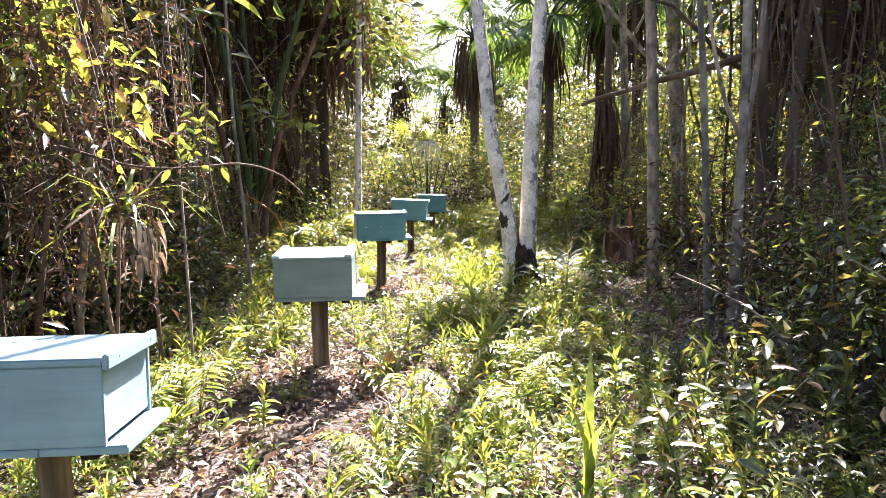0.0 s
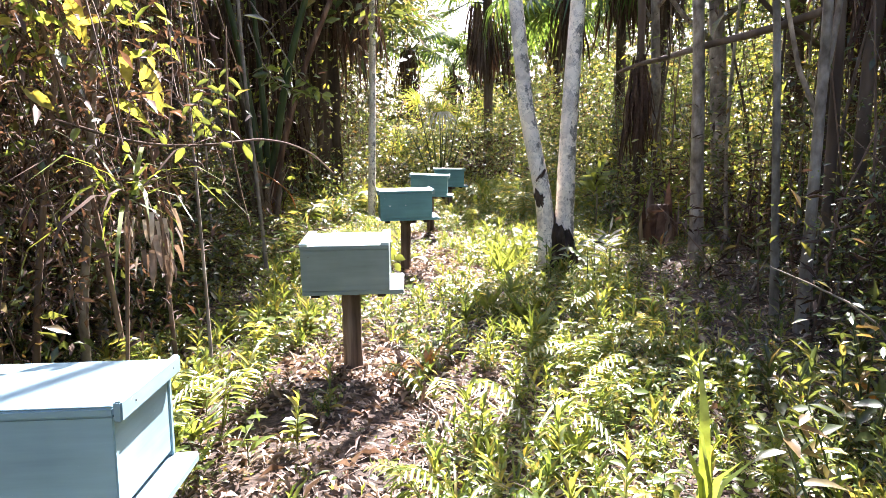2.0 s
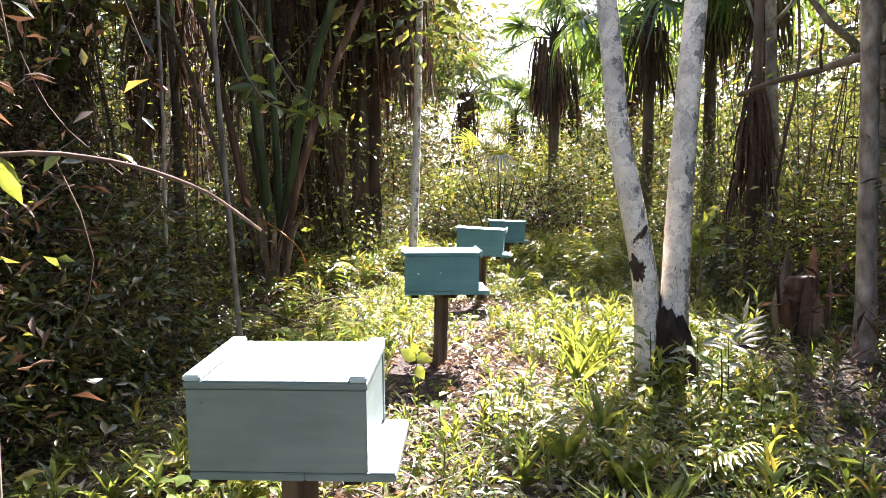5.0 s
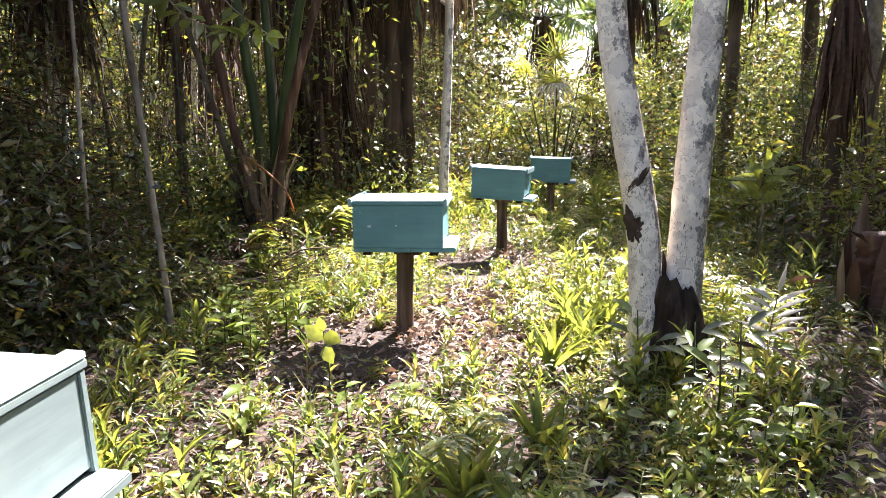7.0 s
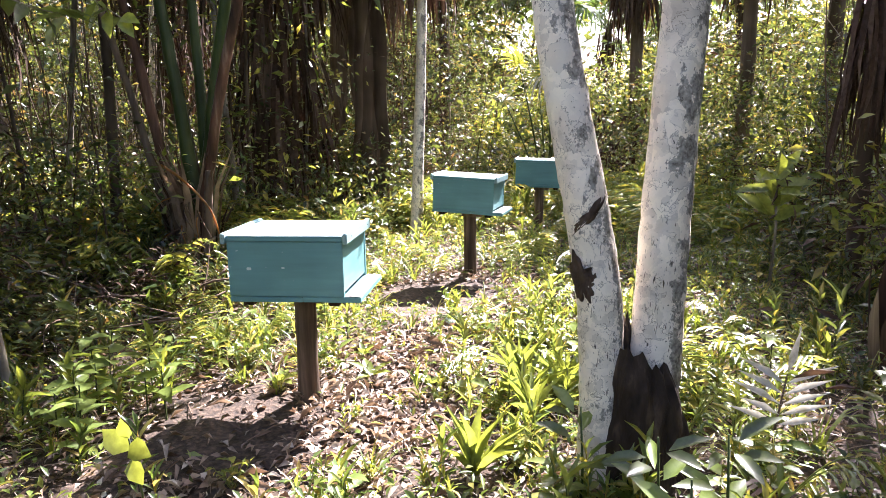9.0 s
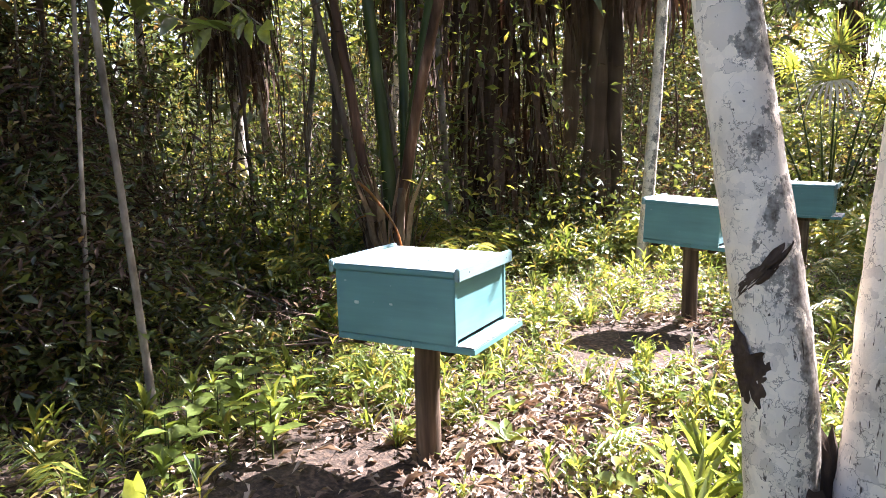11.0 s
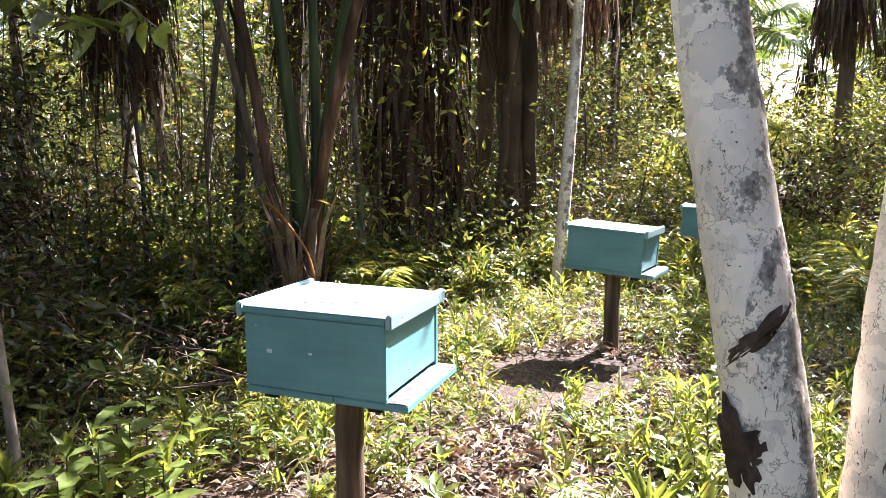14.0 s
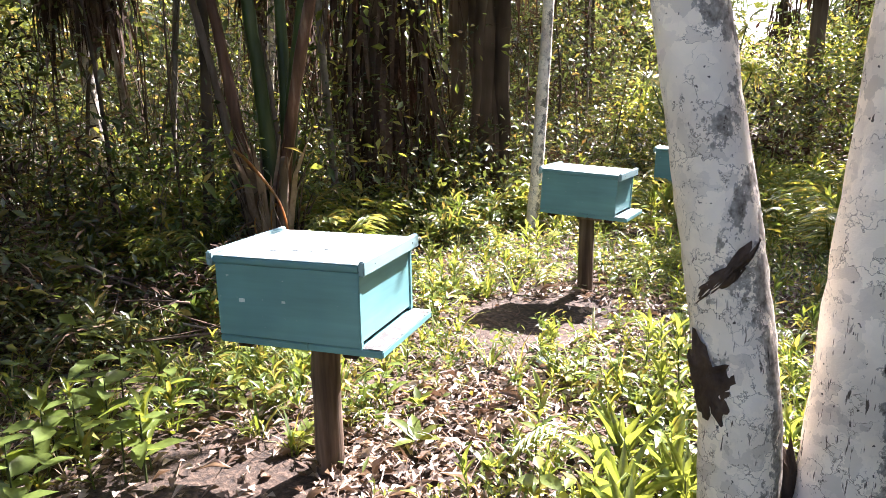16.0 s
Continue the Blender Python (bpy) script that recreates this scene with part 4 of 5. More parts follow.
# Brighter leaf colour here stands in for sun dapples among the trees.
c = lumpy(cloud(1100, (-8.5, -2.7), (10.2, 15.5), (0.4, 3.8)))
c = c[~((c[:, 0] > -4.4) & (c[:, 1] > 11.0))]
woods("undergrowth", "small leaves coloured sunlit, scattered through the woodland", c, 9, 0.24, 0.07, 0.45, YOUNG_AND_SUNLIT, 0.4, pad=0.5)
# Lit flecks before the dark palm, made with the brighter leaf colour.
c = cloud(170, (-4.3, -2.3), (10.9, 12.4), (0.4, 3.4))
tagged(part("undergrowth", spray(Geo(), LEAF_FAR, c, 7, 0.2, 0.075, 0.42), YOUNG_AND_SUNLIT), "loose sprays of leaves coloured sunlit before the thatched palm", "foliage", kind="stuff")
c = cloud(330, (-6.0, -2.8), (9.7, 11.6), (0.12, 1.1))
tagged(part("undergrowth", spray(Geo(), LEAF_PLAIN, c, 11, 0.17, 0.085, 0.36), HERB), "knee-high leafy plants in dappled light", "foliage", kind="stuff")
c = lumpy(cloud(3000, (-8.0, -2.2), (3, 19), (0.1, 3.3)), -0.1)
woods("dry_brush", "tangle of dry brown leaves and twigs", c, 13, 0.22, 0.09, 0.2, DRY, pad=0.3)
c = lumpy(cloud(4300, (2.4, 9.0), (1.0, 21), (0.15, 3.6)))
woods("undergrowth", "dense green undergrowth in woodland shade", c, 20, 0.2, 0.075, 0.42, WOODS_AND_SHADED, pad=0.6)
# Dapples on this side, again by brighter leaf colour.
c = lumpy(cloud(900, (2.0, 6.5), (9.4, 15.5), (0.2, 3.2)))
woods("undergrowth", "small leaves coloured sunlit, scattered through the woodland", c, 13, 0.24, 0.07, 0.45, YOUNG_AND_SUNLIT, 0.55, pad=0.3)
c = lumpy(cloud(1900, (2.2, 8.0), (3.0, 17), (0.1, 3.6)), -0.1)
woods("dry_brush", "tangle of dry brown leaves and twigs", c, 13, 0.22, 0.09, 0.2, DRY, pad=0.3)
for mat, lab, nn in ((YOUNG_AND_SUNLIT, "bright shrubs closing the end of the path", 21), (WOODS_AND_SHADED, "dark green shrubs closing the end of the path", 31), (DRY, "dry brown brush closing the end of the path", 9)):
    s = cloud(nn, (-2.6, 3.0), (16.2, 24), (0, 1))
    c = np.repeat(s, 34, 0) + rng.normal(size=(nn * 34, 3)) * np.array([0.4, 0.4, 0])
    c[:, 2] = rng.uniform(0.05, 1, len(c)) * np.repeat(0.6 + (s[:, 1] - 16) * 0.28 + np.abs(s[:, 0] + 0.9) * 0.4, 34)
    tagged(part("shrubbery", spray(Geo(), LEAF_FAR, c, 20, 0.18, 0.095, 0.4), mat), lab, "foliage", kind="stuff")
c = cloud(3000, (-34, 34), (22, 46), (0.2, 5.4))
c = c[~((np.abs(c[:, 0] - 0.4 + 0.09 * c[:, 1]) < 1.2) & (c[:, 2] > 1.1 + c[:, 1] * 0.055))]
ob = part("far_woods", spray(Geo(), LEAF_FAR, c, 22, 0.6, 0.3, 0.4), WOODS_AND_SHADED)
tagged(ob, "far green woodland behind the clearing", "foliage", kind="stuff")
c = np.concatenate([cloud(3600, (-30, -9), (-8, 26), (0.2, 6.0)), cloud(2200, (8.5, 30), (-8, 24), (0.2, 5.0)), cloud(1500, (-12, 12), (-16, -3.5), (0.2, 5.0))])
ob = part("far_woods", spray(Geo(), LEAF_FAR, c, 20, 0.5, 0.26, 0.4), WOODS_AND_SHADED)
tagged(ob, "dark green woodland all round the clearing", "foliage", kind="stuff")
# Leaf clouds added overhead, mostly out of view, to block sun from the sides.
c = np.concatenate([cloud(420, (-7.0, -1.4), (10.4, 13.2), (4.7, 5.8)), cloud(1000, (-11, -2.6), (17.5, 30), (4.7, 7.0)), cloud(90, (-6, -2.0), (15.5, 21), (4.7, 6.5)), cloud(160, (-9, -1.6), (-1, 10), (4.7, 7.0)), cloud(470, (-6.8, -2.9), (5.2, 8.8), (2.9, 4.8)), cloud(40, (-2.4, -1.35), (10.6, 13.0), (3.2, 5.0)), cloud(230, (2.7, 5.2), (6.4, 10.0), (3.1, 5.0)), cloud(420, (1.0, 4.2), (11.2, 17.5), (4.7, 6.8)), cloud(260, (1.2, 10), (0, 24), (4.7, 7.5)), cloud(80, (1.5, 3.2), (6.0, 10.0), (4.2, 6.0))])
c = c[~sunlit(c, 0.28)]
ob = part("shade_canopy", spray(Geo(), LEAF_FAR, c, 26, 0.45, 0.2, 0.4), WOODS_AND_SHADED)
tagged(ob, "leaves added overhead to shade the woodland, mostly out of view", "foliage", kind="stuff")


# More leaves added above the far woods only to keep them dark.
c = np.concatenate([cloud(1300, (-38, 38), (24, 52), (6.0, 11.0)), cloud(450, (-34, -9), (-6, 14), (5.5, 9.0)), cloud(400, (9, 34), (-6, 14), (5.5, 9.0))])
c = c[~sunlit(c, 0.5) & ~((np.abs(c[:, 0] - 0.4 + 0.09 * c[:, 1]) < 1.0 + 0.075 * c[:, 1]))]
ob = part("shade_canopy", spray(Geo(), LEAF_FAR, c, 24, 0.9, 0.55, 0.45), WOODS_AND_SHADED)
tagged(ob, "leaves added overhead to shade the far woodland, mostly out of view", "foliage", kind="stuff")


def brush_stems(n, x, y, h, rad, lean=0.2, pad=0.1):
    g = Geo()
    p = cloud(n, x, y, (0, 1))
    p = p[~in_clear(p[:, 0], p[:, 1], pad)]
    for q in p:
        L = rng.uniform(*h)
        d = rng.normal(0, lean, 2)
        b = rng.normal(0, 0.06, 2)
        r = rng.uniform(*rad)
        tube(g, [(q[0], q[1], -0.1), (q[0] + d[0] * 0.45 + b[0], q[1] + d[1] * 0.45 + b[1], L * 0.5), (q[0] + d[0], q[1] + d[1], L)], [r, r * 0.85, r * 0.4], 5, 0, False)
    return g


tagged(part("brush", brush_stems(330, (-9, -1.9), (2.5, 19), (1.0, 3.6), (0.004, 0.011), 0.45), DRYSTEM), "many thin dry stems standing in the undergrowth", "brush", kind="stuff")
tagged(part("brush", brush_stems(330, (1.9, 8), (2.5, 19), (1.0, 3.8), (0.004, 0.013), 0.4), DRYSTEM), "many thin dry stems standing in the undergrowth", "brush", kind="stuff")
def saplings(n, x, y, rad, mats, label):
    p = cloud(n, x, y, (0, 1))
    for q in p[~in_clear(p[:, 0], p[:, 1], 0.3)]:
        r, d = rng.uniform(*rad), rng.normal(0, 0.28, 2)
        s = thing("sapling", q[0], q[1], 0, label, "sapling", "saplings in the brush")
        b = rng.normal(0, 0.12, 4)
        part("stem", tube(Geo(), curve_points([(0, 0, -0.15), (d[0] * 0.3 + b[0], d[1] * 0.3 + b[1], 1.3), (d[0] * 0.7 + b[2], d[1] * 0.7 + b[3], 2.8), (d[0] * 1.2, d[1] * 1.2, 4.6)], 12), np.linspace(r, r * 0.4, 12), 6, 0.06), mats[int(rng.integers(0, len(mats)))], s)
        cc = np.stack([d[0] * rng.uniform(0.5, 1.2, 12), d[1] * rng.uniform(0.5, 1.2, 12), rng.uniform(1.2, 4.6, 12)], 1) + rng.normal(0, 0.28, (12, 3))
        cc = cc[~sunlit(cc + np.array([q[0], q[1], 0]))]
        if len(cc):
            part("leaves", spray(Geo(), LEAF_FAR, cc, 14, 0.16, 0.09, 0.4), WOODS_AND_SHADED, s)


saplings(42, (-8, -2.4), (6, 18), (0.008, 0.028), [GREYBARK, BARK, BARK], "thin grey-brown sapling with sparse leaves in the shade")
saplings(38, (2.4, 8), (5, 17), (0.01, 0.032), [BARK, BARK, GREYBARK, BARK], "thin brown sapling with sparse leaves in the shade")

# vine-hung bush at the start of the path
bush = thing("bush", 0, 0, 0, "tall bush hung with dry red-brown vines and fresh leaves", "bush")
for i in range(10):
    b = np.array([-2.35 + rng.normal(0, 0.4), 5.3 + rng.normal(0, 0.45), -0.15])
    d = rng.normal(0, 0.28, 2)
    part("stem", tube(Geo(), curve_points([b, b + np.array([d[0] * 0.3, d[1] * 0.3, 1.1]), b + np.array([d[0], d[1], 2.2]), b + np.array([d[0] * 1.9, d[1] * 1.9, 3.3])], 12), np.linspace(rng.uniform(0.006, 0.018), 0.003, 12), 6, 0.05), GREYBARK if i % 3 else DRYSTEM, bush)
part("stem", stem_geo([(-2.1, 5.25, -0.15), (-2.05, 5.2, 0.43), (-1.93, 5.2, 1.2), (-1.81, 5.2, 2.12), (-1.6, 5.15, 3.2)], 0.026, 0.016, 9, 0.06), GREYBARK, bush)
part("stem", stem_geo([(-2.25, 5.0, -0.15), (-2.15, 5.0, 0.6), (-1.95, 4.95, 1.5), (-1.65, 4.9, 2.3)], 0.022, 0.012, 8, 0.06), DRYSTEM, bush)
g = Geo()
for i in range(150):
    b = np.array([-2.1, 5.1, 0]) + rng.normal(size=3) * np.array([0.42, 0.45, 0]) + np.array([0, 0, rng.uniform(1.2, 3.2)])
    e = b + np.array([rng.normal(0, 0.22), rng.normal(0, 0.22), -rng.uniform(0.4, 1.3)])
    tube(g, curve_points([b, (b + e) / 2 + rng.normal(0, 0.07, 3), e], 6), 0.0035, 3, 0, False)
part("vine", g, DRYSTEM, bush, "dry hanging vines")
c = np.array([-2.15, 5.1, 1.7]) + rng.normal(size=(300, 3)) * np.array([0.42, 0.42, 0.75])
part("dry_leaves", spray(Geo(), LEAF_PLAIN, c, 14, 0.13, 0.06, 0.25, 1.0), DRY, bush, "dry red-brown leaves")
c = np.array([-2.15, 5.0, 1.75]) + rng.normal(size=(190, 3)) * np.array([0.32, 0.3, 0.5])
part("dry_leaves", spray(Geo(), LEAF_PLAIN, c, 12, 0.13, 0.075, 0.28, 1.0), VINE, bush, "dry red-brown leaves in the sun")
c = np.array([-2.1, 4.9, 2.2]) + rng.normal(size=(130, 3)) * np.array([0.5, 0.35, 0.55])
c = c[(c[:, 2] > 0.9) & (c[:, 0] < -1.35)]
c = np.concatenate([c[::2], np.array([-1.9, 4.6, 2.35]) + rng.normal(size=(75, 3)) * np.array([0.5, 0.4, 0.3])])
part("leaves", spray(Geo(), LEAF_FINE, c, 5, 0.13, 0.15, 0.36, 0.8), YOUNG_AND_SUNLIT, bush, "fresh yellow-green leaves")
c = np.array([-2.6, 5.2, 1.5]) + rng.normal(size=(240, 3)) * np.array([0.5, 0.5, 0.9])
c = c[c[:, 2] > 0.05]
part("leaves", spray(Geo(), LEAF_PLAIN, c, 9, 0.15, 0.07, 0.42), WOODS_AND_SHADED, bush, "dark green leaves")

# twig reaching over the clearing
twig = thing("branch", 0, 0, 0, "arching twig with leafy shoots and sunlit leaves", "branch")
tp = curve_points([(-1.75, 4.7, 1.45), (-1.4, 4.8, 1.33), (-1.12, 4.95, 1.33), (-0.97, 5.12, 1.36), (-0.87, 5.3, 1.33), (-0.8, 5.48, 1.27), (-0.74, 5.65, 1.16)], 24)
part("stem", tube(Geo(), tp, np.linspace(0.007, 0.0045, 24), 6, 0.12), DRYSTEM, twig)
for i, (k, sz, dn) in enumerate(((3, 0.09, -0.5), (6, 0.1, -1.2), (8, 0.075, -0.3), (10, 0.11, -1.4), (12, 0.06, -0.5), (5, 0.08, 0.3), (1, 0.1, -0.6), (2, 0.09, 0.5))):
    d = np.array([[rng.normal(0, 0.5), rng.normal(0, 0.4), dn]])
    part("leaf", leaves(Geo(), LEAF_FINE, tp[k][None], d, np.array([[0.3, -0.9, 0.3]]), sz, sz * 0.42), YOUNG_AND_SUNLIT, twig)

# leafy shoots that climb from the twig
for e, bend in (((-0.95, 4.74, 1.66), 0.03), ((-1.05, 4.76, 1.62), -0.05), ((-1.12, 4.7, 1.5), 0.04)):
    f = tp[7]
    sp = curve_points([f, (f + np.array(e)) / 2 + np.array([bend, 0, 0.02]), np.array(e)], 10)
    part("stem", tube(Geo(), sp, np.linspace(0.0035, 0.002, 10), 5), DRYSTEM, twig)
    for k in range(2, 10):
        part("leaf", leaves(Geo(), LEAF_FINE, sp[k][None], np.array([[(-1) ** k * rng.uniform(0.4, 0.9), rng.normal(0, 0.3), -rng.uniform(0.2, 0.8)]]), np.array([[rng.normal(0, 0.4), -0.8, 0.5]]), rng.uniform(0.05, 0.09), rng.uniform(0.022, 0.034)), YOUNG_AND_SUNLIT if k % 3 else WOODS_AND_SHADED, twig)

# spiky young palm under the bush
spiky = thing("young_palm", 0, 0, 0, "spiky young palm with strap leaves and dry hanging ones", "young palm")
part("stem", tube(Geo(), curve_points([(-1.62, 4.8, -0.15), (-1.5, 4.7, 0.5), (-1.36, 4.55, 1.12)], 10), 0.009, 7, 0.06), DRYSTEM, spiky)
for i in range(30):
    a, e = i * 2.4, rng.uniform(-0.7, 0.8)
    d = np.array([[math.cos(a) * math.cos(e), math.sin(a) * math.cos(e), math.sin(e)]])
    hub = np.array([[-1.36 + rng.normal(0, 0.03), 4.55 + rng.normal(0, 0.03), 1.13 + rng.normal(0, 0.04)]])
    part("leaf", leaves(Geo(), BLADE, hub, d, np.array([[0.1, 0.1, 1.0]]), rng.uniform(0.3, 0.6), rng.uniform(0.014, 0.026), 1.6), (YOUNG_AND_SUNLIT, WOODS_AND_SHADED, GRASS, DRY)[i % 4], spiky)
part("dead_leaves", hanging(Geo(), -1.24, 4.5, 0.86, 1.08, 0.12, 46, 0.13, 0.02), LITTER, spiky, "dry pinkish leaves hanging below")

# ---- low plants ----


def herb_geo(kind):
    g = Geo()
    if kind == 0:      # upright stem with lance leaves
        h = rng.uniform(0.16, 0.34)
        tube(g, [(0, 0, 0), (0.01, 0, h * 0.5), (0.02, 0.01, h)], [0.004, 0.003, 0.002], 4, 0, False)
        n = int(rng.integers(9, 15))
        t = np.linspace(0.2, 1, n)
        a = np.arange(n) * 2.4 + rng.normal(0, 0.3, n)
        e = np.interp(t, [0, 1], [0.35, 1.15]) + rng.normal(0, 0.15, n)
        d = np.stack([np.cos(a) * np.cos(e), np.sin(a) * np.cos(e), np.sin(e)], 1)
        leaves(g, LEAF_FINE, np.stack([0.02 * t, 0.01 * t, h * t], 1), d, np.stack([-np.cos(a) * 0.5, -np.sin(a) * 0.5, np.ones(n)], 1), rng.uniform(0.07, 0.13, n), rng.uniform(0.018, 0.03, n))
    elif kind == 1:    # tuft of strap leaves
        n = int(rng.integers(9, 16))
        a = rng.uniform(0, 6.28, n)
        e = rng.uniform(0.7, 1.4, n)
        d = np.stack([np.cos(a) * np.cos(e), np.sin(a) * np.cos(e), np.sin(e)], 1)
        leaves(g, BLADE, np.stack([np.cos(a) * 0.015, np.sin(a) * 0.015, 0 * a], 1), d, np.stack([np.cos(a) * -0.7, np.sin(a) * -0.7, np.ones(n)], 1), rng.uniform(0.14, 0.32, n), rng.uniform(0.008, 0.018, n), 1.3)
    elif kind == 2:    # feathered fronds
        for i in range(int(rng.integers(3, 6))):
            a, L = rng.uniform(0, 6.28), rng.uniform(0.3, 0.5)
            t = np.linspace(0, 1, 11)
            o = np.array([math.cos(a), math.sin(a), 0])
            mid = np.outer(t * L * 0.75, o) + np.outer(np.sin(t * 1.9) * L * 0.75, (0, 0, 1))
            tube(g, mid, np.linspace(0.004, 0.0015, 11), 4, 0, False)
            s = np.array([-math.sin(a), math.cos(a), 0])
            for sg in (-1, 1):
                d = np.tile(s * sg, (9, 1)) + o * 0.6 + np.array([0, 0, -0.12])
                leaves(g, LEAF_PLAIN, mid[2:], d, np.tile((0, 0, 1.0), (9, 1)) + rng.normal(0, 0.15, (9, 3)), 0.13 * np.interp(t[2:], [0, 0.4, 1], [0.7, 1, 0.5]), 0.02)
    elif kind == 3:    # broad weed
        h = rng.uniform(0.14, 0.28)
        n = int(rng.integers(6, 10))
        tube(g, [(0, 0, 0), (0.0, 0.01, h)], [0.004, 0.002], 4, 0, False)
        a = np.arange(n) * 2.4
        t = np.linspace(0.35, 1, n)
        d = np.stack([np.cos(a), np.sin(a), rng.uniform(-0.1, 0.5, n)], 1)
        leaves(g, LEAF_FINE, np.stack([0 * t, 0.01 * t, h * t], 1), d, np.tile((0, 0, 1.0), (n, 1)) + rng.normal(0, 0.25, (n, 3)), rng.uniform(0.08, 0.14, n), rng.uniform(0.045, 0.065, n))
    else:              # bushy small-leaved weed
        h = rng.uniform(0.12, 0.26)
        for i in range(5):
            a = rng.uniform(0, 6.28)
            tip = np.array([math.cos(a) * h * 0.5, math.sin(a) * h * 0.5, h * rng.uniform(0.7, 1.1)])
            tube(g, [(0, 0, 0), tip], [0.003, 0.0015], 3, 0, False)
            t = rng.uniform(0.3, 1, 9)
            d = unit(rng.normal(size=(9, 3)) + np.array([0, 0, 0.3]))
            leaves(g, LEAF_PLAIN, t[:, None] * tip, d, np.tile((0, 0, 1.0), (9, 1)) + rng.normal(0, 0.3, (9, 3)), rng.uniform(0.035, 0.07, 9), rng.uniform(0.016, 0.026, 9))
    return g


HERBS = [(herb_geo(k), k) for k in (0, 0, 0, 1, 1, 2, 2, 3, 3, 4, 4, 4)]
NAMES = [("herb", "upright herb with lance-shaped yellow-green leaves"), ("grass_tuft", "tuft of arching strap-shaped grass blades"), ("fern", "low fern with feathered bright green fronds"),
         ("weed", "low green weed with broad oval leaves"), ("weed", "small bushy green weed with tiny leaves")]
BARE = ((-0.6, 5.05, 0.75), (-0.75, 5.9, 0.45), (-0.2, 5.4, 0.5), (-0.85, 8.2, 0.7), (-0.45, 8.5, 0.5), (-0.7, 10.9, 0.6), (-0.6, 3.9, 0.5), (-0.5, 9.4, 0.4), (-0.8, 13.3, 0.4))


# Dark soil is bared where the hives' shadows fall, so they read darker.
SHADOW_SPOTS = ((-0.6, 5.08, 0.42), (-0.85, 8.25, 0.4), (-1.05, 8.2, 0.4), (-0.87, 10.72, 0.46), (-0.87, 10.42, 0.36), (-0.95, 13.1, 0.35))


def bare(x, y, share=0.75):
    """Spots kept free of plants: most on trodden patches, nearly all in hive shadows."""
    out = np.zeros(len(x), bool)
    for spots, part_of in ((BARE, share), (SHADOW_SPOTS, 0.92)):
        for bx, by, br in spots:
            out |= ((x - bx) ** 2 + (y - by) ** 2 < br ** 2) & (rng.uniform(size=len(x)) < part_of)
    return out


def ground_spots(n, x, y, thin=0.82):
    p = np.stack([rng.uniform(*x, n), rng.uniform(*y, n)], 1)
    patch = np.sin(p[:, 0] * 2.3 + 1.3 * np.sin(p[:, 1] * 0.9)) * np.cos(p[:, 1] * 1.9 + p[:, 0])
    keep = (rng.uniform(size=n) < 0.72 + 0.35 * patch) & ~bare(p[:, 0], p[:, 1], thin)
    keep &= ~((p[:, 0] > 1.45) & (p[:, 0] < 3.6) & (p[:, 1] > 6.1) & (p[:, 1] < 9.4) & (rng.uniform(size=n) < 0.6))
    d = np.hypot(p[:, 0] - 0.8, p[:, 1] - 8.4)
    keep &= d > 0.2
    p = p[keep]
    return np.column_stack([p, ground_z(p[:, 0], p[:, 1]) - 0.01])


def planted(name, label, spots, picks, mat, size=(0.7, 1.3)):
    """Many small plants joined in one mesh."""
    g = Geo()
    for k in picks:
        sub = spots[rng.integers(0, len(picks), len(spots)) == picks.index(k)]
        src, f = np.concatenate(HERBS[k][0].v), np.concatenate(HERBS[k][0].f)
        if not len(sub):
            continue
        a, s = rng.uniform(0, 6.28, len(sub)), rng.uniform(*size, len(sub))
        ca, sa = np.cos(a) * s, np.sin(a) * s
        v = np.stack([src[None, :, 0] * ca[:, None] - src[None, :, 1] * sa[:, None], src[None, :, 0] * sa[:, None] + src[None, :, 1] * ca[:, None], src[None, :, 2] * s[:, None]], -1) + sub[:, None]
        g.add(v, f[None] + (np.arange(len(sub)) * len(src))[:, None, None])
    return tagged(part(name, g, mat), label, "plants", kind="stuff")


planted("ground_cover", "mixed low green herbs covering the forest floor", ground_spots(3000, (-2.8, 2.6), (-2.5, 15), 0.7), [0, 1, 7, 8, 9, 10, 11, 9], HERB, (0.35, 0.95))
planted("ground_cover", "sunlit yellow-green herbs beside the path", ground_spots(1000, (-2.0, 1.6), (1.5, 16)), [0, 1, 2, 7, 8, 5], YOUNG_AND_SUNLIT, (0.4, 0.95))
planted("ground_cover", "lush sunlit herbs between the hives and the tree", ground_spots(650, (-0.1, 1.7), (4.0, 9.8)), [0, 1, 7, 8, 9, 10, 11], YOUNG_AND_SUNLIT, (0.4, 0.95))
planted("ground_cover", "short green herbs among the fallen leaves", ground_spots(260, (-1.9, 0.5), (7.7, 11.5), 0.3), [0, 1, 7, 8, 9, 10, 11], YOUNG_AND_SUNLIT, (0.3, 0.7))
planted("ground_cover", "leafy herbs in dappled light under the palms", ground_spots(1700, (-6.5, -2.3), (9.2, 13.5)), [0, 1, 7, 8, 9], HERB, (0.7, 1.4))
planted("ground_cover", "sunlit herbs at the thicket's edge", ground_spots(170, (-2.3, -1.1), (5.0, 6.9)), [0, 1, 7, 8, 9], YOUNG_AND_SUNLIT, (0.5, 1.0))
planted("grass", "loose grass tufts among the herbs", ground_spots(1100, (-2.6, 2.2), (1.2, 16)), [3, 4], GRASS, (0.5, 1.0))
# Same herb shapes as in the sun, recoloured darker for the shaded floor.
planted("ground_cover", "dim green herbs on the shaded forest floor", ground_spots(1900, (-7.5, -2.2), (3, 15)), [0, 1, 5, 7, 9, 10], WOODS_AND_SHADED, (0.7, 1.4))
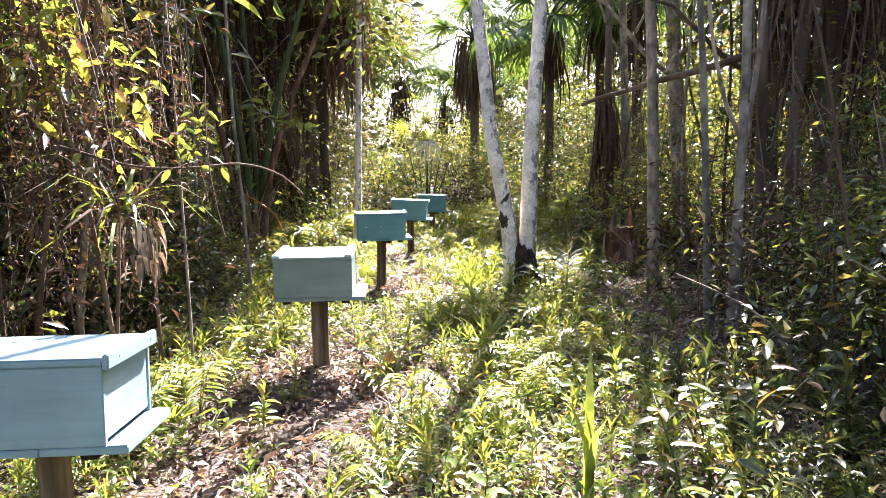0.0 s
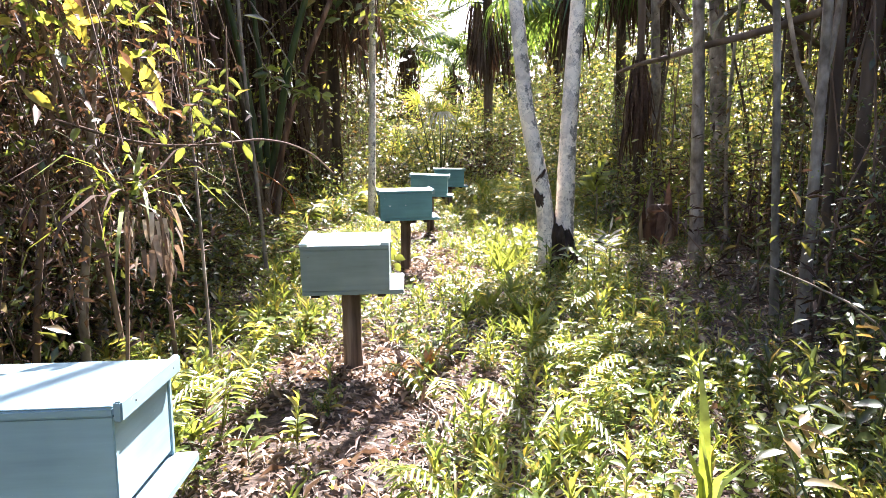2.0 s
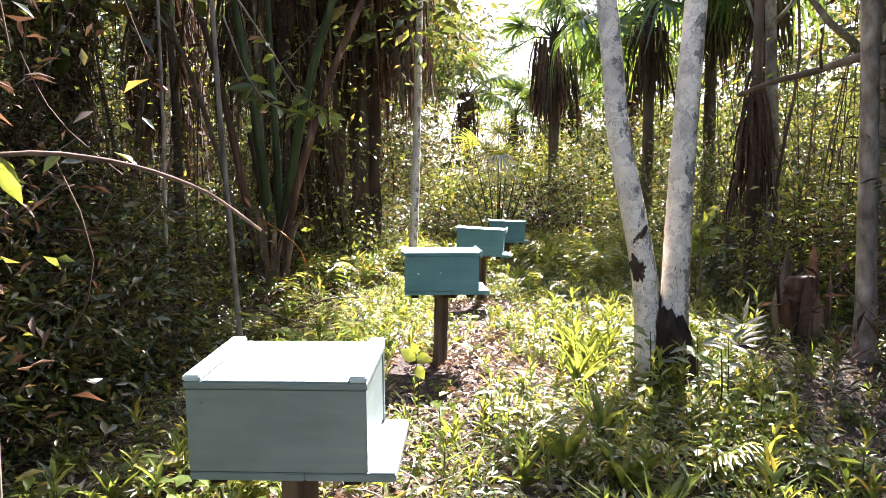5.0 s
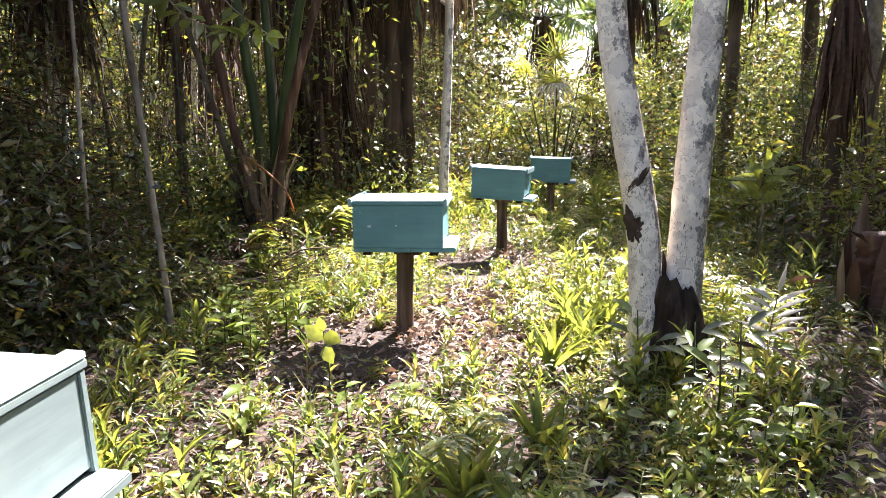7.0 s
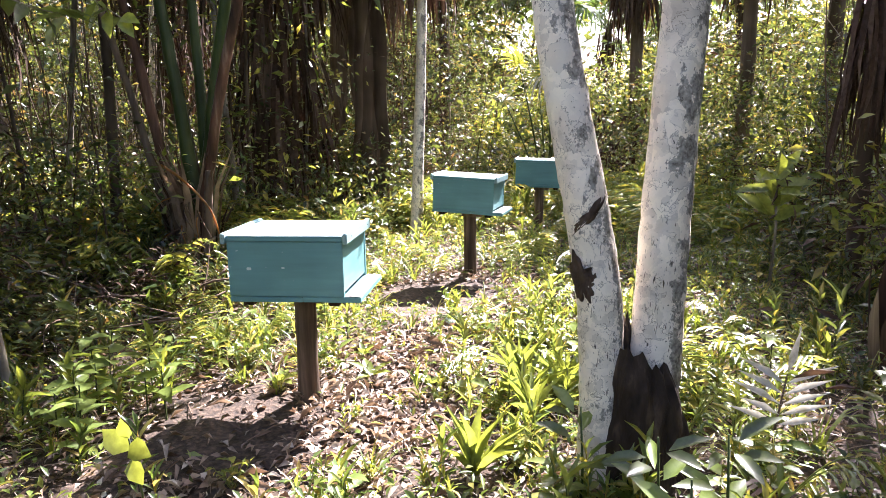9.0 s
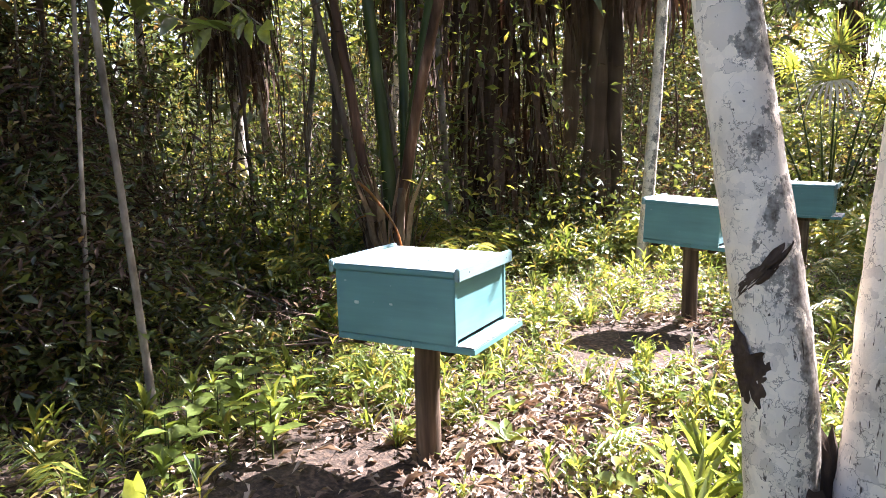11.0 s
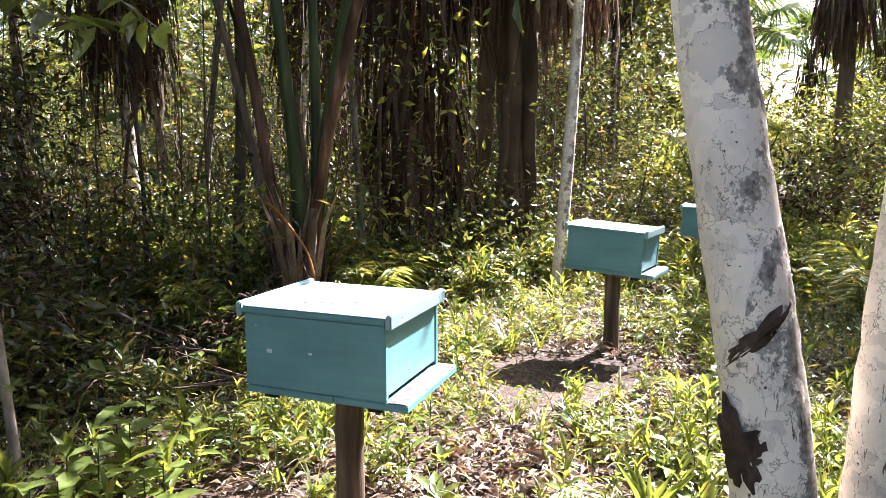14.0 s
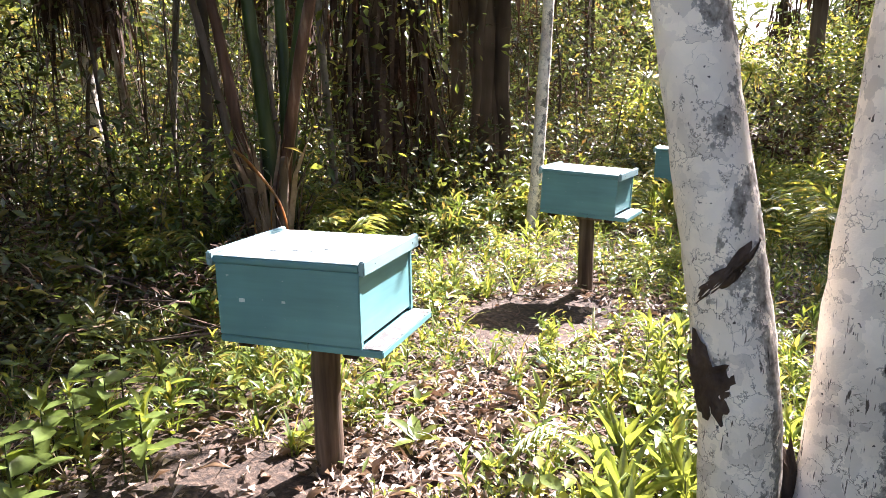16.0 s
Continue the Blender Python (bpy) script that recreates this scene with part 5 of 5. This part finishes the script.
planted("ground_cover", "dim green herbs on the shaded forest floor", ground_spots(1300, (1.5, 5.5), (1.5, 14)), [0, 1, 2, 7, 9, 10, 11], WOODS_AND_SHADED, (0.7, 1.3))
planted("ground_cover", "far sunlit herbs at the end of the path", ground_spots(900, (-2.6, 2.2), (13, 20)), [0, 1, 6, 7, 9], YOUNG_AND_SUNLIT, (1.0, 1.9))

n = 70000
p = np.stack([rng.uniform(-3.2, 2.8, n), rng.uniform(-2.5, 15.0, n)], 1)
p = p[~bare(p[:, 0], p[:, 1], 0.8) & ~((p[:, 0] > 1.4) & (p[:, 1] > 6.1) & (p[:, 1] < 9.4) & (rng.uniform(size=n) < 0.85))]
n = len(p)
q = np.column_stack([p, ground_z(p[:, 0], p[:, 1]) + rng.uniform(0.0, 0.13, n) ** 1.0])
g = leaves(Geo(), LEAF_PLAIN, q, rng.normal(size=(n, 3)) * np.array([1, 1, 0.45]), rng.normal(size=(n, 3)) * 0.4 + np.array([0, 0, 1.0]), rng.uniform(0.025, 0.075, n), rng.uniform(0.011, 0.026, n))
tagged(part("creeper", g, HERB), "small creeping green leaves close to the ground", "plants", kind="stuff")

n = 44000
p = np.stack([rng.uniform(-4.5, 4.0, n), rng.uniform(-4.0, 15.0, n)], 1)
extra = [np.array([bx, by]) + rng.normal(size=(800, 2)) * br * 0.6 for bx, by, br in BARE]
p = np.concatenate([p] + extra)
n = len(p)
# Pale litter cleared out of the hive shadows to deepen them.
for bx, by, br in SHADOW_SPOTS:
    p = p[~(((p[:, 0] - bx) ** 2 + (p[:, 1] - by) ** 2 < br ** 2) & (rng.uniform(size=len(p)) < (0.92 if by > 10 else 0.55)))]
n = len(p)
q = np.column_stack([p, ground_z(p[:, 0], p[:, 1]) + rng.uniform(0.004, 0.035, n)])
g = leaves(Geo(), LEAF_PLAIN, q, rng.normal(size=(n, 3)) * np.array([1, 1, 0.3]), rng.normal(size=(n, 3)) * 0.45 + np.array([0, 0, 1.0]), np.where(rng.uniform(size=n) < 0.07, rng.uniform(0.08, 0.15, n), rng.uniform(0.025, 0.09, n)), rng.uniform(0.012, 0.036, n), 2.0)
tagged(part("leaf_litter", g, LITTER), "dry pinkish-brown fallen leaves", "leaf litter", kind="stuff")
n = 8000
p = np.stack([rng.uniform(-2.3, 2.0, n), rng.uniform(1.0, 14.0, n)], 1)
p = p[~bare(p[:, 0], p[:, 1], 0.2)]
n = len(p)
q = np.column_stack([p, ground_z(p[:, 0], p[:, 1]) + rng.uniform(0.0, 0.07, n)])
g = leaves(Geo(), BLADE, q, rng.normal(size=(n, 3)) * np.array([1, 1, 0.35]) + np.array([0, 0, 0.15]), rng.normal(size=(n, 3)) * 0.5 + np.array([0, 0, 1.0]), rng.uniform(0.06, 0.22, n), rng.uniform(0.002, 0.006, n), 1.3)
tagged(part("dry_grass", g, LITTER), "tangled straw-coloured dry grass on the ground", "dry grass", kind="stuff")
g = Geo()
for i in range(420):
    a = rng.uniform(0, 6.28)
    L = rng.uniform(0.06, 0.3)
    x, y = rng.uniform(-2.2, 2), rng.uniform(1.5, 13)
    z = float(ground_z(x, y)) + 0.02
    d = np.array([math.cos(a) * L, math.sin(a) * L, rng.normal(0, 0.02)])
    o = np.array([x, y, z])
    tube(g, [o, o + d * 0.5 + rng.normal(0, 0.012, 3), o + d], [0.003, 0.0028, 0.002], 4, 0, False)
tagged(part("twigs", g, DRYSTEM), "dry pale twigs scattered on the ground", "twigs", kind="stuff")

# single plants that stand out along the path


def herb_thing(geo, k):
    """One plant with its stem and leaves as parts."""
    name, label = NAMES[k]
    mat = GRASS if k == 1 else YOUNG_AND_SUNLIT if k in (0, 2) else HERB
    ob = tagged(new(name), label, "plant", "plants along the path")
    base, sets = 0, []
    for v, f, u in zip(geo.v, geo.f, geo.unit):
        f = f - base
        base += len(v)
        if k in (2, 4):
            if not u:
                sets.append(Geo())
            sets[-1].add(v, f)
        elif u:
            per = len(f) // (len(v) // u)
            for q in range(len(v) // u):
                sets.append(Geo().add(v[q * u:(q + 1) * u], f[q * per:(q + 1) * per] - q * u))
        else:
            part("stem", Geo().add(v, f), PETIOLE, ob)
    for s in sets:
        tagged(part({2: "frond", 4: "sprig"}.get(k, "leaf"), s, mat, ob), kind="stuff" if k in (2, 4) else "")
    return ob


PROTO = [herb_thing(gg, k) for gg, k in HERBS]
spots = ground_spots(460, (-1.7, 1.6), (2.0, 12.5), 0.97)[:240]
ways = [0, 1, 2, 0, 1, 7, 8, 9, 10, 11, 3, 4, 7, 8, 5]
for q, s in enumerate(spots):
    ob = PROTO[ways[q % len(ways)]]
    sc = rng.uniform(0.65, 1.1)
    m = pose(*s, 0, 0, rng.uniform(0, 360)) @ Matrix.Diagonal((sc, sc, sc, 1))
    copy_thing(ob, m)
for q, ob in enumerate(PROTO):
    ob.matrix_basis = pose(-1.6 + 0.24 * q, 12.8 + 0.1 * (q % 3), float(ground_z(0, 12.8)) - 0.01)


def rosette(name, label, x, y, z, n, length, width, mats, rise=(0.5, 1.3), shape=BLADE):
    ob = thing(name, x, y, z, label, "plant")
    for i in range(n):
        a, e = i * 2.4 + rng.normal(0, 0.2), rng.uniform(*rise)
        d = np.array([[math.cos(a) * math.cos(e), math.sin(a) * math.cos(e), math.sin(e)]])
        L = length * rng.uniform(0.7, 1.15)
        part("leaf", leaves(Geo(), shape, np.array([[0, 0, 0.0]]), d, np.array([[-math.cos(a), -math.sin(a), 1.2]]), L, width * rng.uniform(0.8, 1.2), 1.0), mats[i % len(mats)], ob)
    return ob


gz = lambda x, y: float(ground_z(x, y))
rosette("bromeliad", "rusty orange and brown spiky ground plant", -0.39, 5.65, gz(-0.39, 5.65), 12, 0.2, 0.035, [RUSTY, RUSTY, DRY], (0.7, 1.4))
rosette("bromeliad", "rusty orange and brown spiky ground plant", -0.22, 5.72, gz(-0.22, 5.72), 13, 0.24, 0.035, [RUSTY, HERB, RUSTY], (0.7, 1.4))
rosette("bromeliad", "small yellow-brown spiky ground plant", -0.3, 5.5, gz(-0.3, 5.5), 9, 0.13, 0.022, [RUSTY, LITTER], (0.5, 1.3))
rosette("strap_plant", "tall strap-leaved plant with bent blades", 0.91, 3.93, gz(0.91, 3.93), 5, 0.62, 0.04, [HERB, GRASS], (1.2, 1.5))
rosette("grass_tuft", "bright arching grass blades", 0.42, 6.1, gz(0.42, 6.1), 12, 0.42, 0.014, [GRASS, YOUNG_AND_SUNLIT], (0.9, 1.45))
for x, y in ((0.34, 9.12), (0.22, 8.95), (0.13, 9.22), (0.42, 9.0), (0.3, 8.76), (0.38, 6.75), (0.47, 6.42), (0.3, 7.3), (0.14, 6.88), (0.2, 8.2)):
    rosette("ginger_plant", "lush bright green plant with long pointed leaves", x, y, gz(x, y), 10, 0.3, 0.045, [YOUNG_AND_SUNLIT, HERB, YOUNG_AND_SUNLIT], (0.7, 1.45), LEAF_FINE)
for x, y in ((0.15, 7.0), (0.6, 6.7), (0.3, 6.4), (0.8, 6.9), (-0.05, 6.75), (0.7, 5.9), (0.95, 7.6), (1.0, 5.4), (-1.45, 4.4), (-1.25, 4.75), (-1.5, 5.2), (-1.3, 6.8), (-1.75, 6.3), (0.55, 4.6)):
    rosette("leafy_herb", "lush yellow-green herb with long pointed leaves", x, y, gz(x, y), 11, 0.2, 0.03, [YOUNG_AND_SUNLIT, YOUNG_AND_SUNLIT, HERB], (0.5, 1.4), LEAF_FINE)
yel = thing("shrub", 1.47, 11.18, 0.12, "yellow-green shrub with broad leaves in a whorl", "shrub")
part("stem", tube(Geo(), [(0, 0, -0.1), (0.02, 0, 0.4), (0, 0, 0.75)], [0.012, 0.01, 0.006], 6), GREYBARK, yel)
for i in range(18):
    a, e, h = i * 2.4, rng.uniform(-0.1, 1.0), rng.uniform(0.45, 0.78)
    d = np.array([[math.cos(a) * math.cos(e), math.sin(a) * math.cos(e), math.sin(e)]])
    part("leaf", leaves(Geo(), LEAF_FINE, np.array([[0, 0, h]]), d, np.array([[0.15, -0.9, 0.6]]), rng.uniform(0.24, 0.34), rng.uniform(0.08, 0.11)), YOUNG_AND_SUNLIT, yel)
whitef = thing("dead_frond", 1.24, 8.6, gz(1.24, 8.6), "bleached grey-white dead feathered frond by the tree", "frond")
part("stalk", tube(Geo(), [(0, 0, -0.05), (0.01, -0.02, 0.2), (0.03, -0.06, 0.42)], [0.006, 0.005, 0.003], 5), DRYSTEM, whitef)
for sg in range(11):
    t = 0.5 + 0.5 * (sg // 2) / 5
    sd = (-1, 1)[sg % 2] if sg < 10 else 0.1
    part("leaflet", leaves(Geo(), LEAF_PLAIN, np.array([[0.03 * t, -0.06 * t, 0.42 * t]]), np.array([[sd * 0.85, -0.15, 0.35 + 0.5 * (t - 0.5)]]), np.array([[0, -1.0, 0.8]]), rng.uniform(0.15, 0.2), 0.028), PALE, whitef)
for x, y, n in ((1.3, 3.85, 2), (1.5, 4.25, 3), (1.75, 4.6, 3), (2.0, 5.1, 3)):
    wd = thing("weed", x, y, gz(x, y), "dark green broad-leaved weed with pale shining leaves", "plant")
    for j in range(n):
        tip = np.array([rng.normal(0, 0.12), rng.normal(0, 0.12), rng.uniform(0.3, 0.55)])
        part("stem", tube(Geo(), [(0, 0, -0.03), tip * 0.5 + np.array([0, 0, 0.03]), tip], [0.006, 0.005, 0.003], 5), PETIOLE, wd)
        m = 8
        t = np.linspace(0.3, 1, m)
        a = np.arange(m) * 1.7 + j
        d = np.stack([np.cos(a), np.sin(a), rng.uniform(-0.3, 0.5, m)], 1)
        part("leaves", leaves(Geo(), LEAF_FINE, t[:, None] * tip, d, np.tile((0, 0, 1.0), (m, 1)) + rng.normal(0, 0.2, (m, 3)), rng.uniform(0.09, 0.16, m), rng.uniform(0.04, 0.06, m)), WOODS_AND_SHADED, wd)
pile = thing("brush_pile", -2.65, 9.45, gz(-2.65, 9.45), "dark heap of dry branches and red-brown leaves", "brush pile")
for k in range(34):
    a = rng.uniform(0, 6.28)
    o = np.array([rng.normal(0, 0.35), rng.normal(0, 0.4), rng.uniform(0.02, 0.35)])
    L = rng.uniform(0.25, 0.75)
    d = np.array([math.cos(a) * L, math.sin(a) * L * 0.6, rng.normal(0.08, 0.16)])
    part("branch", tube(Geo(), curve_points([o - d, o + rng.normal(0, 0.05, 3), o + d], 7), np.linspace(rng.uniform(0.005, 0.014), 0.002, 7), 5, 0.08), GREYBARK if k % 4 == 0 else DRYSTEM, pile)
cc = rng.normal(size=(130, 3)) * np.array([0.38, 0.4, 0.0]) + np.column_stack([np.zeros(130), np.zeros(130), rng.uniform(0.0, 0.4, 130)])
part("leaves", spray(Geo(), LEAF_PLAIN, cc, 14, 0.12, 0.05, 0.3), DRY, pile, "dry red-brown leaves")
fern_spots = np.stack([rng.uniform(-5.8, -2.5, 75), rng.uniform(9.3, 12.4, 75)], 1)
for q, (x, y) in enumerate(fern_spots):
    ob = copy_thing(PROTO[(5, 6, 0, 5, 6, 7)[q % 6]], pose(x, y, gz(x, y), 0, 0, rng.uniform(0, 360)) @ Matrix.Diagonal((1.45, 1.45, 1.7, 1)))
    tagged(ob, "fern or herb in dappled light under the palms", "plant", "plants under the palms")
for x, y in ((-1.35, 4.6), (-1.15, 4.85), (-1.5, 5.0), (-1.3, 4.2), (-1.7, 4.4), (-1.2, 5.4)):
    copy_thing(PROTO[5 + int(rng.integers(0, 2))], pose(x, y, gz(x, y), 0, 0, rng.uniform(0, 360)) @ Matrix.Diagonal((1.0, 1.0, 1.25, 1)))
heart = thing("vine", -0.70, 7.48, gz(-0.7, 7.48), "young vine with round translucent yellow-green leaves", "plant")
part("stem", tube(Geo(), [(0, 0.03, -0.03), (0.01, 0.02, 0.2), (0, 0, 0.4)], [0.004, 0.004, 0.003], 5), PETIOLE, heart)
for dx, dz, hh, ln in ((-0.6, 0.5, 0.36, 0.11), (0.8, -0.1, 0.38, 0.1), (0.5, -0.7, 0.33, 0.09), (-0.2, 0.9, 0.4, 0.07)):
    part("leaf", leaves(Geo(), LEAF_FINE, np.array([[0, 0, hh]]), np.array([[dx, -0.2, dz]]), np.array([[0.1, -0.9, 0.5]]), ln, ln * 0.8), YOUNG_AND_SUNLIT, heart)
for x, y in ((0.86, 7.85), (0.62, 8.0), (1.05, 7.95), (0.95, 7.65)):
    bl = thing("broadleaf_plant", x, y, gz(x, y), "dark green plant with broad pointed leaves at the tree's foot", "plant")
    for k in range(8):
        a, h = k * 2.4 + x, rng.uniform(0.15, 0.42)
        part("leaf", leaves(Geo(), LEAF_FINE, np.array([[math.cos(a) * 0.03, math.sin(a) * 0.03, h]]), np.array([[math.cos(a), math.sin(a), rng.uniform(-0.2, 0.7)]]), np.array([[0, -0.3, 1.0]]), rng.uniform(0.1, 0.16), rng.uniform(0.04, 0.06)), WOODS_AND_SHADED if k % 3 else HERB, bl)
    part("stem", tube(Geo(), [(0, 0, -0.03), (0.01, 0, 0.2), (0, 0, 0.42)], [0.006, 0.005, 0.003], 5), PETIOLE, bl)
over = thing("branch", 0, 0, 0, "leafy twig hanging from above beside the hive", "branch")
op = curve_points([(-2.06, 8.05, 2.6), (-1.9, 8.3, 2.25), (-1.75, 8.42, 1.95), (-1.55, 8.5, 1.8)], 14)
part("stem", tube(Geo(), op, np.linspace(0.008, 0.003, 14), 5), GREYBARK, over)
for k in range(12):
    q = op[4 + (k * 7) % 10]
    part("leaf", leaves(Geo(), LEAF_FINE, q[None], np.array([[rng.normal(0.2, 0.6), rng.normal(0, 0.6), -rng.uniform(0.1, 0.7)]]), np.array([[0, 0.2, 1.0]]) + rng.normal(0, 0.3, (1, 3)), rng.uniform(0.09, 0.14), rng.uniform(0.05, 0.065)), WOODS_AND_SHADED if k % 3 else YOUNG_AND_SUNLIT, over)
low = curve_points([(-2.08, 8.0, 2.4), (-2.0, 8.12, 2.05), (-1.9, 8.22, 1.86), (-1.72, 8.36, 1.8)], 14)
part("stem", tube(Geo(), low, np.linspace(0.007, 0.003, 14), 5), GREYBARK, over)
for k in range(18):
    q = low[5 + (k * 5) % 9]
    part("leaf", leaves(Geo(), LEAF_FINE, q[None], np.array([[rng.normal(0.1, 0.7), rng.normal(0, 0.5), -rng.uniform(0.0, 0.6)]]), np.array([[0, 0.1, 1.0]]) + rng.normal(0, 0.35, (1, 3)), rng.uniform(0.12, 0.18), rng.uniform(0.06, 0.085)), WOODS_AND_SHADED if k % 4 else HERB, over)
for dx, dz, k in ((-0.5, -0.9, 11), (0.1, -1.0, 12), (0.7, -0.7, 13), (1.0, -0.2, 13), (-0.9, -0.3, 10)):
    part("leaf", leaves(Geo(), LEAF_FINE, op[k][None], np.array([[dx, -0.25, dz]]), np.array([[0.1, -0.8, 0.6]]), 0.13, 0.07), YOUNG_AND_SUNLIT, over)
rosette("yellow_plant", "small plant with a whorl of yellow leaves", 2.17, 5.25, gz(2.17, 5.25), 12, 0.24, 0.045, [YOUNG_AND_SUNLIT, RUSTY, YOUNG_AND_SUNLIT], (0.4, 1.2), LEAF_FINE)
chip = thing("wood_chunk", -0.5, 9.94, gz(-0.5, 9.94) + 0.02, "pale cut chunk of wood lying in the leaves", "wood", rz=20, rx=6)
block("chunk", (0.06, 0.13, 0.04), (0, 0, 0.01), SUNLIT_AND_CHIP, chip, "", 0.008)
stick = thing("fallen_branch", 0, 0, 0, "pale barkless stick lying in the leaves", "branch")
part("limb", tube(Geo(), curve_points([(-0.44, 9.86, 0.035), (-0.37, 10.02, 0.05), (-0.3, 10.24, 0.045), (-0.26, 10.4, 0.06)], 10), np.linspace(0.016, 0.009, 10), 7, 0.08), LITTER, stick)
for x, y, n, ln in ((-0.58, 8.93, 5, 0.14), (-0.98, 8.72, 7, 0.12), (-0.75, 9.2, 5, 0.11), (-0.25, 8.9, 6, 0.1), (-1.4, 8.95, 6, 0.12), (-0.1, 9.6, 6, 0.1)):
    rosette("weed", "low weed with broad yellow-green leaves among fallen leaves", x, y, gz(x, y) + 0.03, n, ln, ln * 0.42, [YOUNG_AND_SUNLIT, HERB, YOUNG_AND_SUNLIT], (0.15, 0.9), LEAF_FINE)
straw = thing("straw_heap", -0.02, 5.15, gz(-0.02, 5.15) + 0.01, "loose heap of pale dry stalks", "straw")
for i in range(36):
    a = rng.normal(1.9, 0.5)
    L = rng.uniform(0.2, 0.5)
    o = np.array([rng.normal(0, 0.09), rng.normal(0, 0.12), rng.uniform(0.0, 0.05)])
    d = np.array([math.cos(a) * L, math.sin(a) * L, rng.normal(0.01, 0.03)])
    part("stalk", tube(Geo(), [o - d / 2, o + rng.normal(0, 0.015, 3), o + d / 2], [0.006, 0.0065, 0.004], 5), PALE if i % 2 else LITTER, straw)

husk = thing("palm_stump", 2.0, 9.75, -0.05, "rotting reddish-brown stump of a fallen palm", "stump")
for k in range(11):
    a = k * 0.571 + rng.normal(0, 0.1)
    h = rng.uniform(0.4, 0.75)
    o = np.array([[0.17 * math.cos(a), 0.17 * math.sin(a), 0.0]])
    part("strip", leaves(Geo(), BLADE, o, np.array([[0.1 * math.cos(a), 0.1 * math.sin(a), 1.0]]), np.array([[math.cos(a), math.sin(a), 0.0]]), h * 1.2, rng.uniform(0.1, 0.17), 0.2), (FIBRE, REDSTALK, DRY)[k % 3], husk)
part("core", stem_geo([(0, 0, -0.1), (0.01, 0, 0.35), (0.0, 0.02, 0.62)], 0.15, 0.1, 12, 0.12), REDSTALK, husk)
for x, y, s in ((1.3, 9.35, 1.0), (1.62, 8.6, 0.9)):
    tagged(copy_thing(PROTO[5 if s < 1 else 6], pose(x, y, gz(x, y), 0, 0, 70 * s) @ Matrix.Diagonal((s, s, s, 1))), "bright arching fern beside the forked tree", "plant", "plants along the path")
fallen = thing("dead_frond", 1.35, 8.35, gz(1.35, 8.35), "fallen dry brown palm leaf by the tree", "frond")
for k in range(22):
    a = rng.uniform(-0.4, 2.4)
    part("leaflet", leaves(Geo(), BLADE, np.array([[rng.normal(0, 0.04), rng.normal(0, 0.04), 0.03]]), np.array([[math.cos(a), -math.sin(a) * 0.6, rng.uniform(0.0, 0.5)]]), np.array([[0, 0, 1.0]]), rng.uniform(0.2, 0.4), 0.03, 1.5), LITTER if k % 3 else DRY, fallen)
for q in range(16):
    x, y = rng.uniform(-2.0, -1.2), rng.uniform(7.7, 8.6)
    copy_thing(PROTO[(7, 8, 0, 8)[q % 4]], pose(x, y, gz(x, y), 0, 0, rng.uniform(0, 360)) @ Matrix.Diagonal((1.25, 1.25, 1.2, 1)))
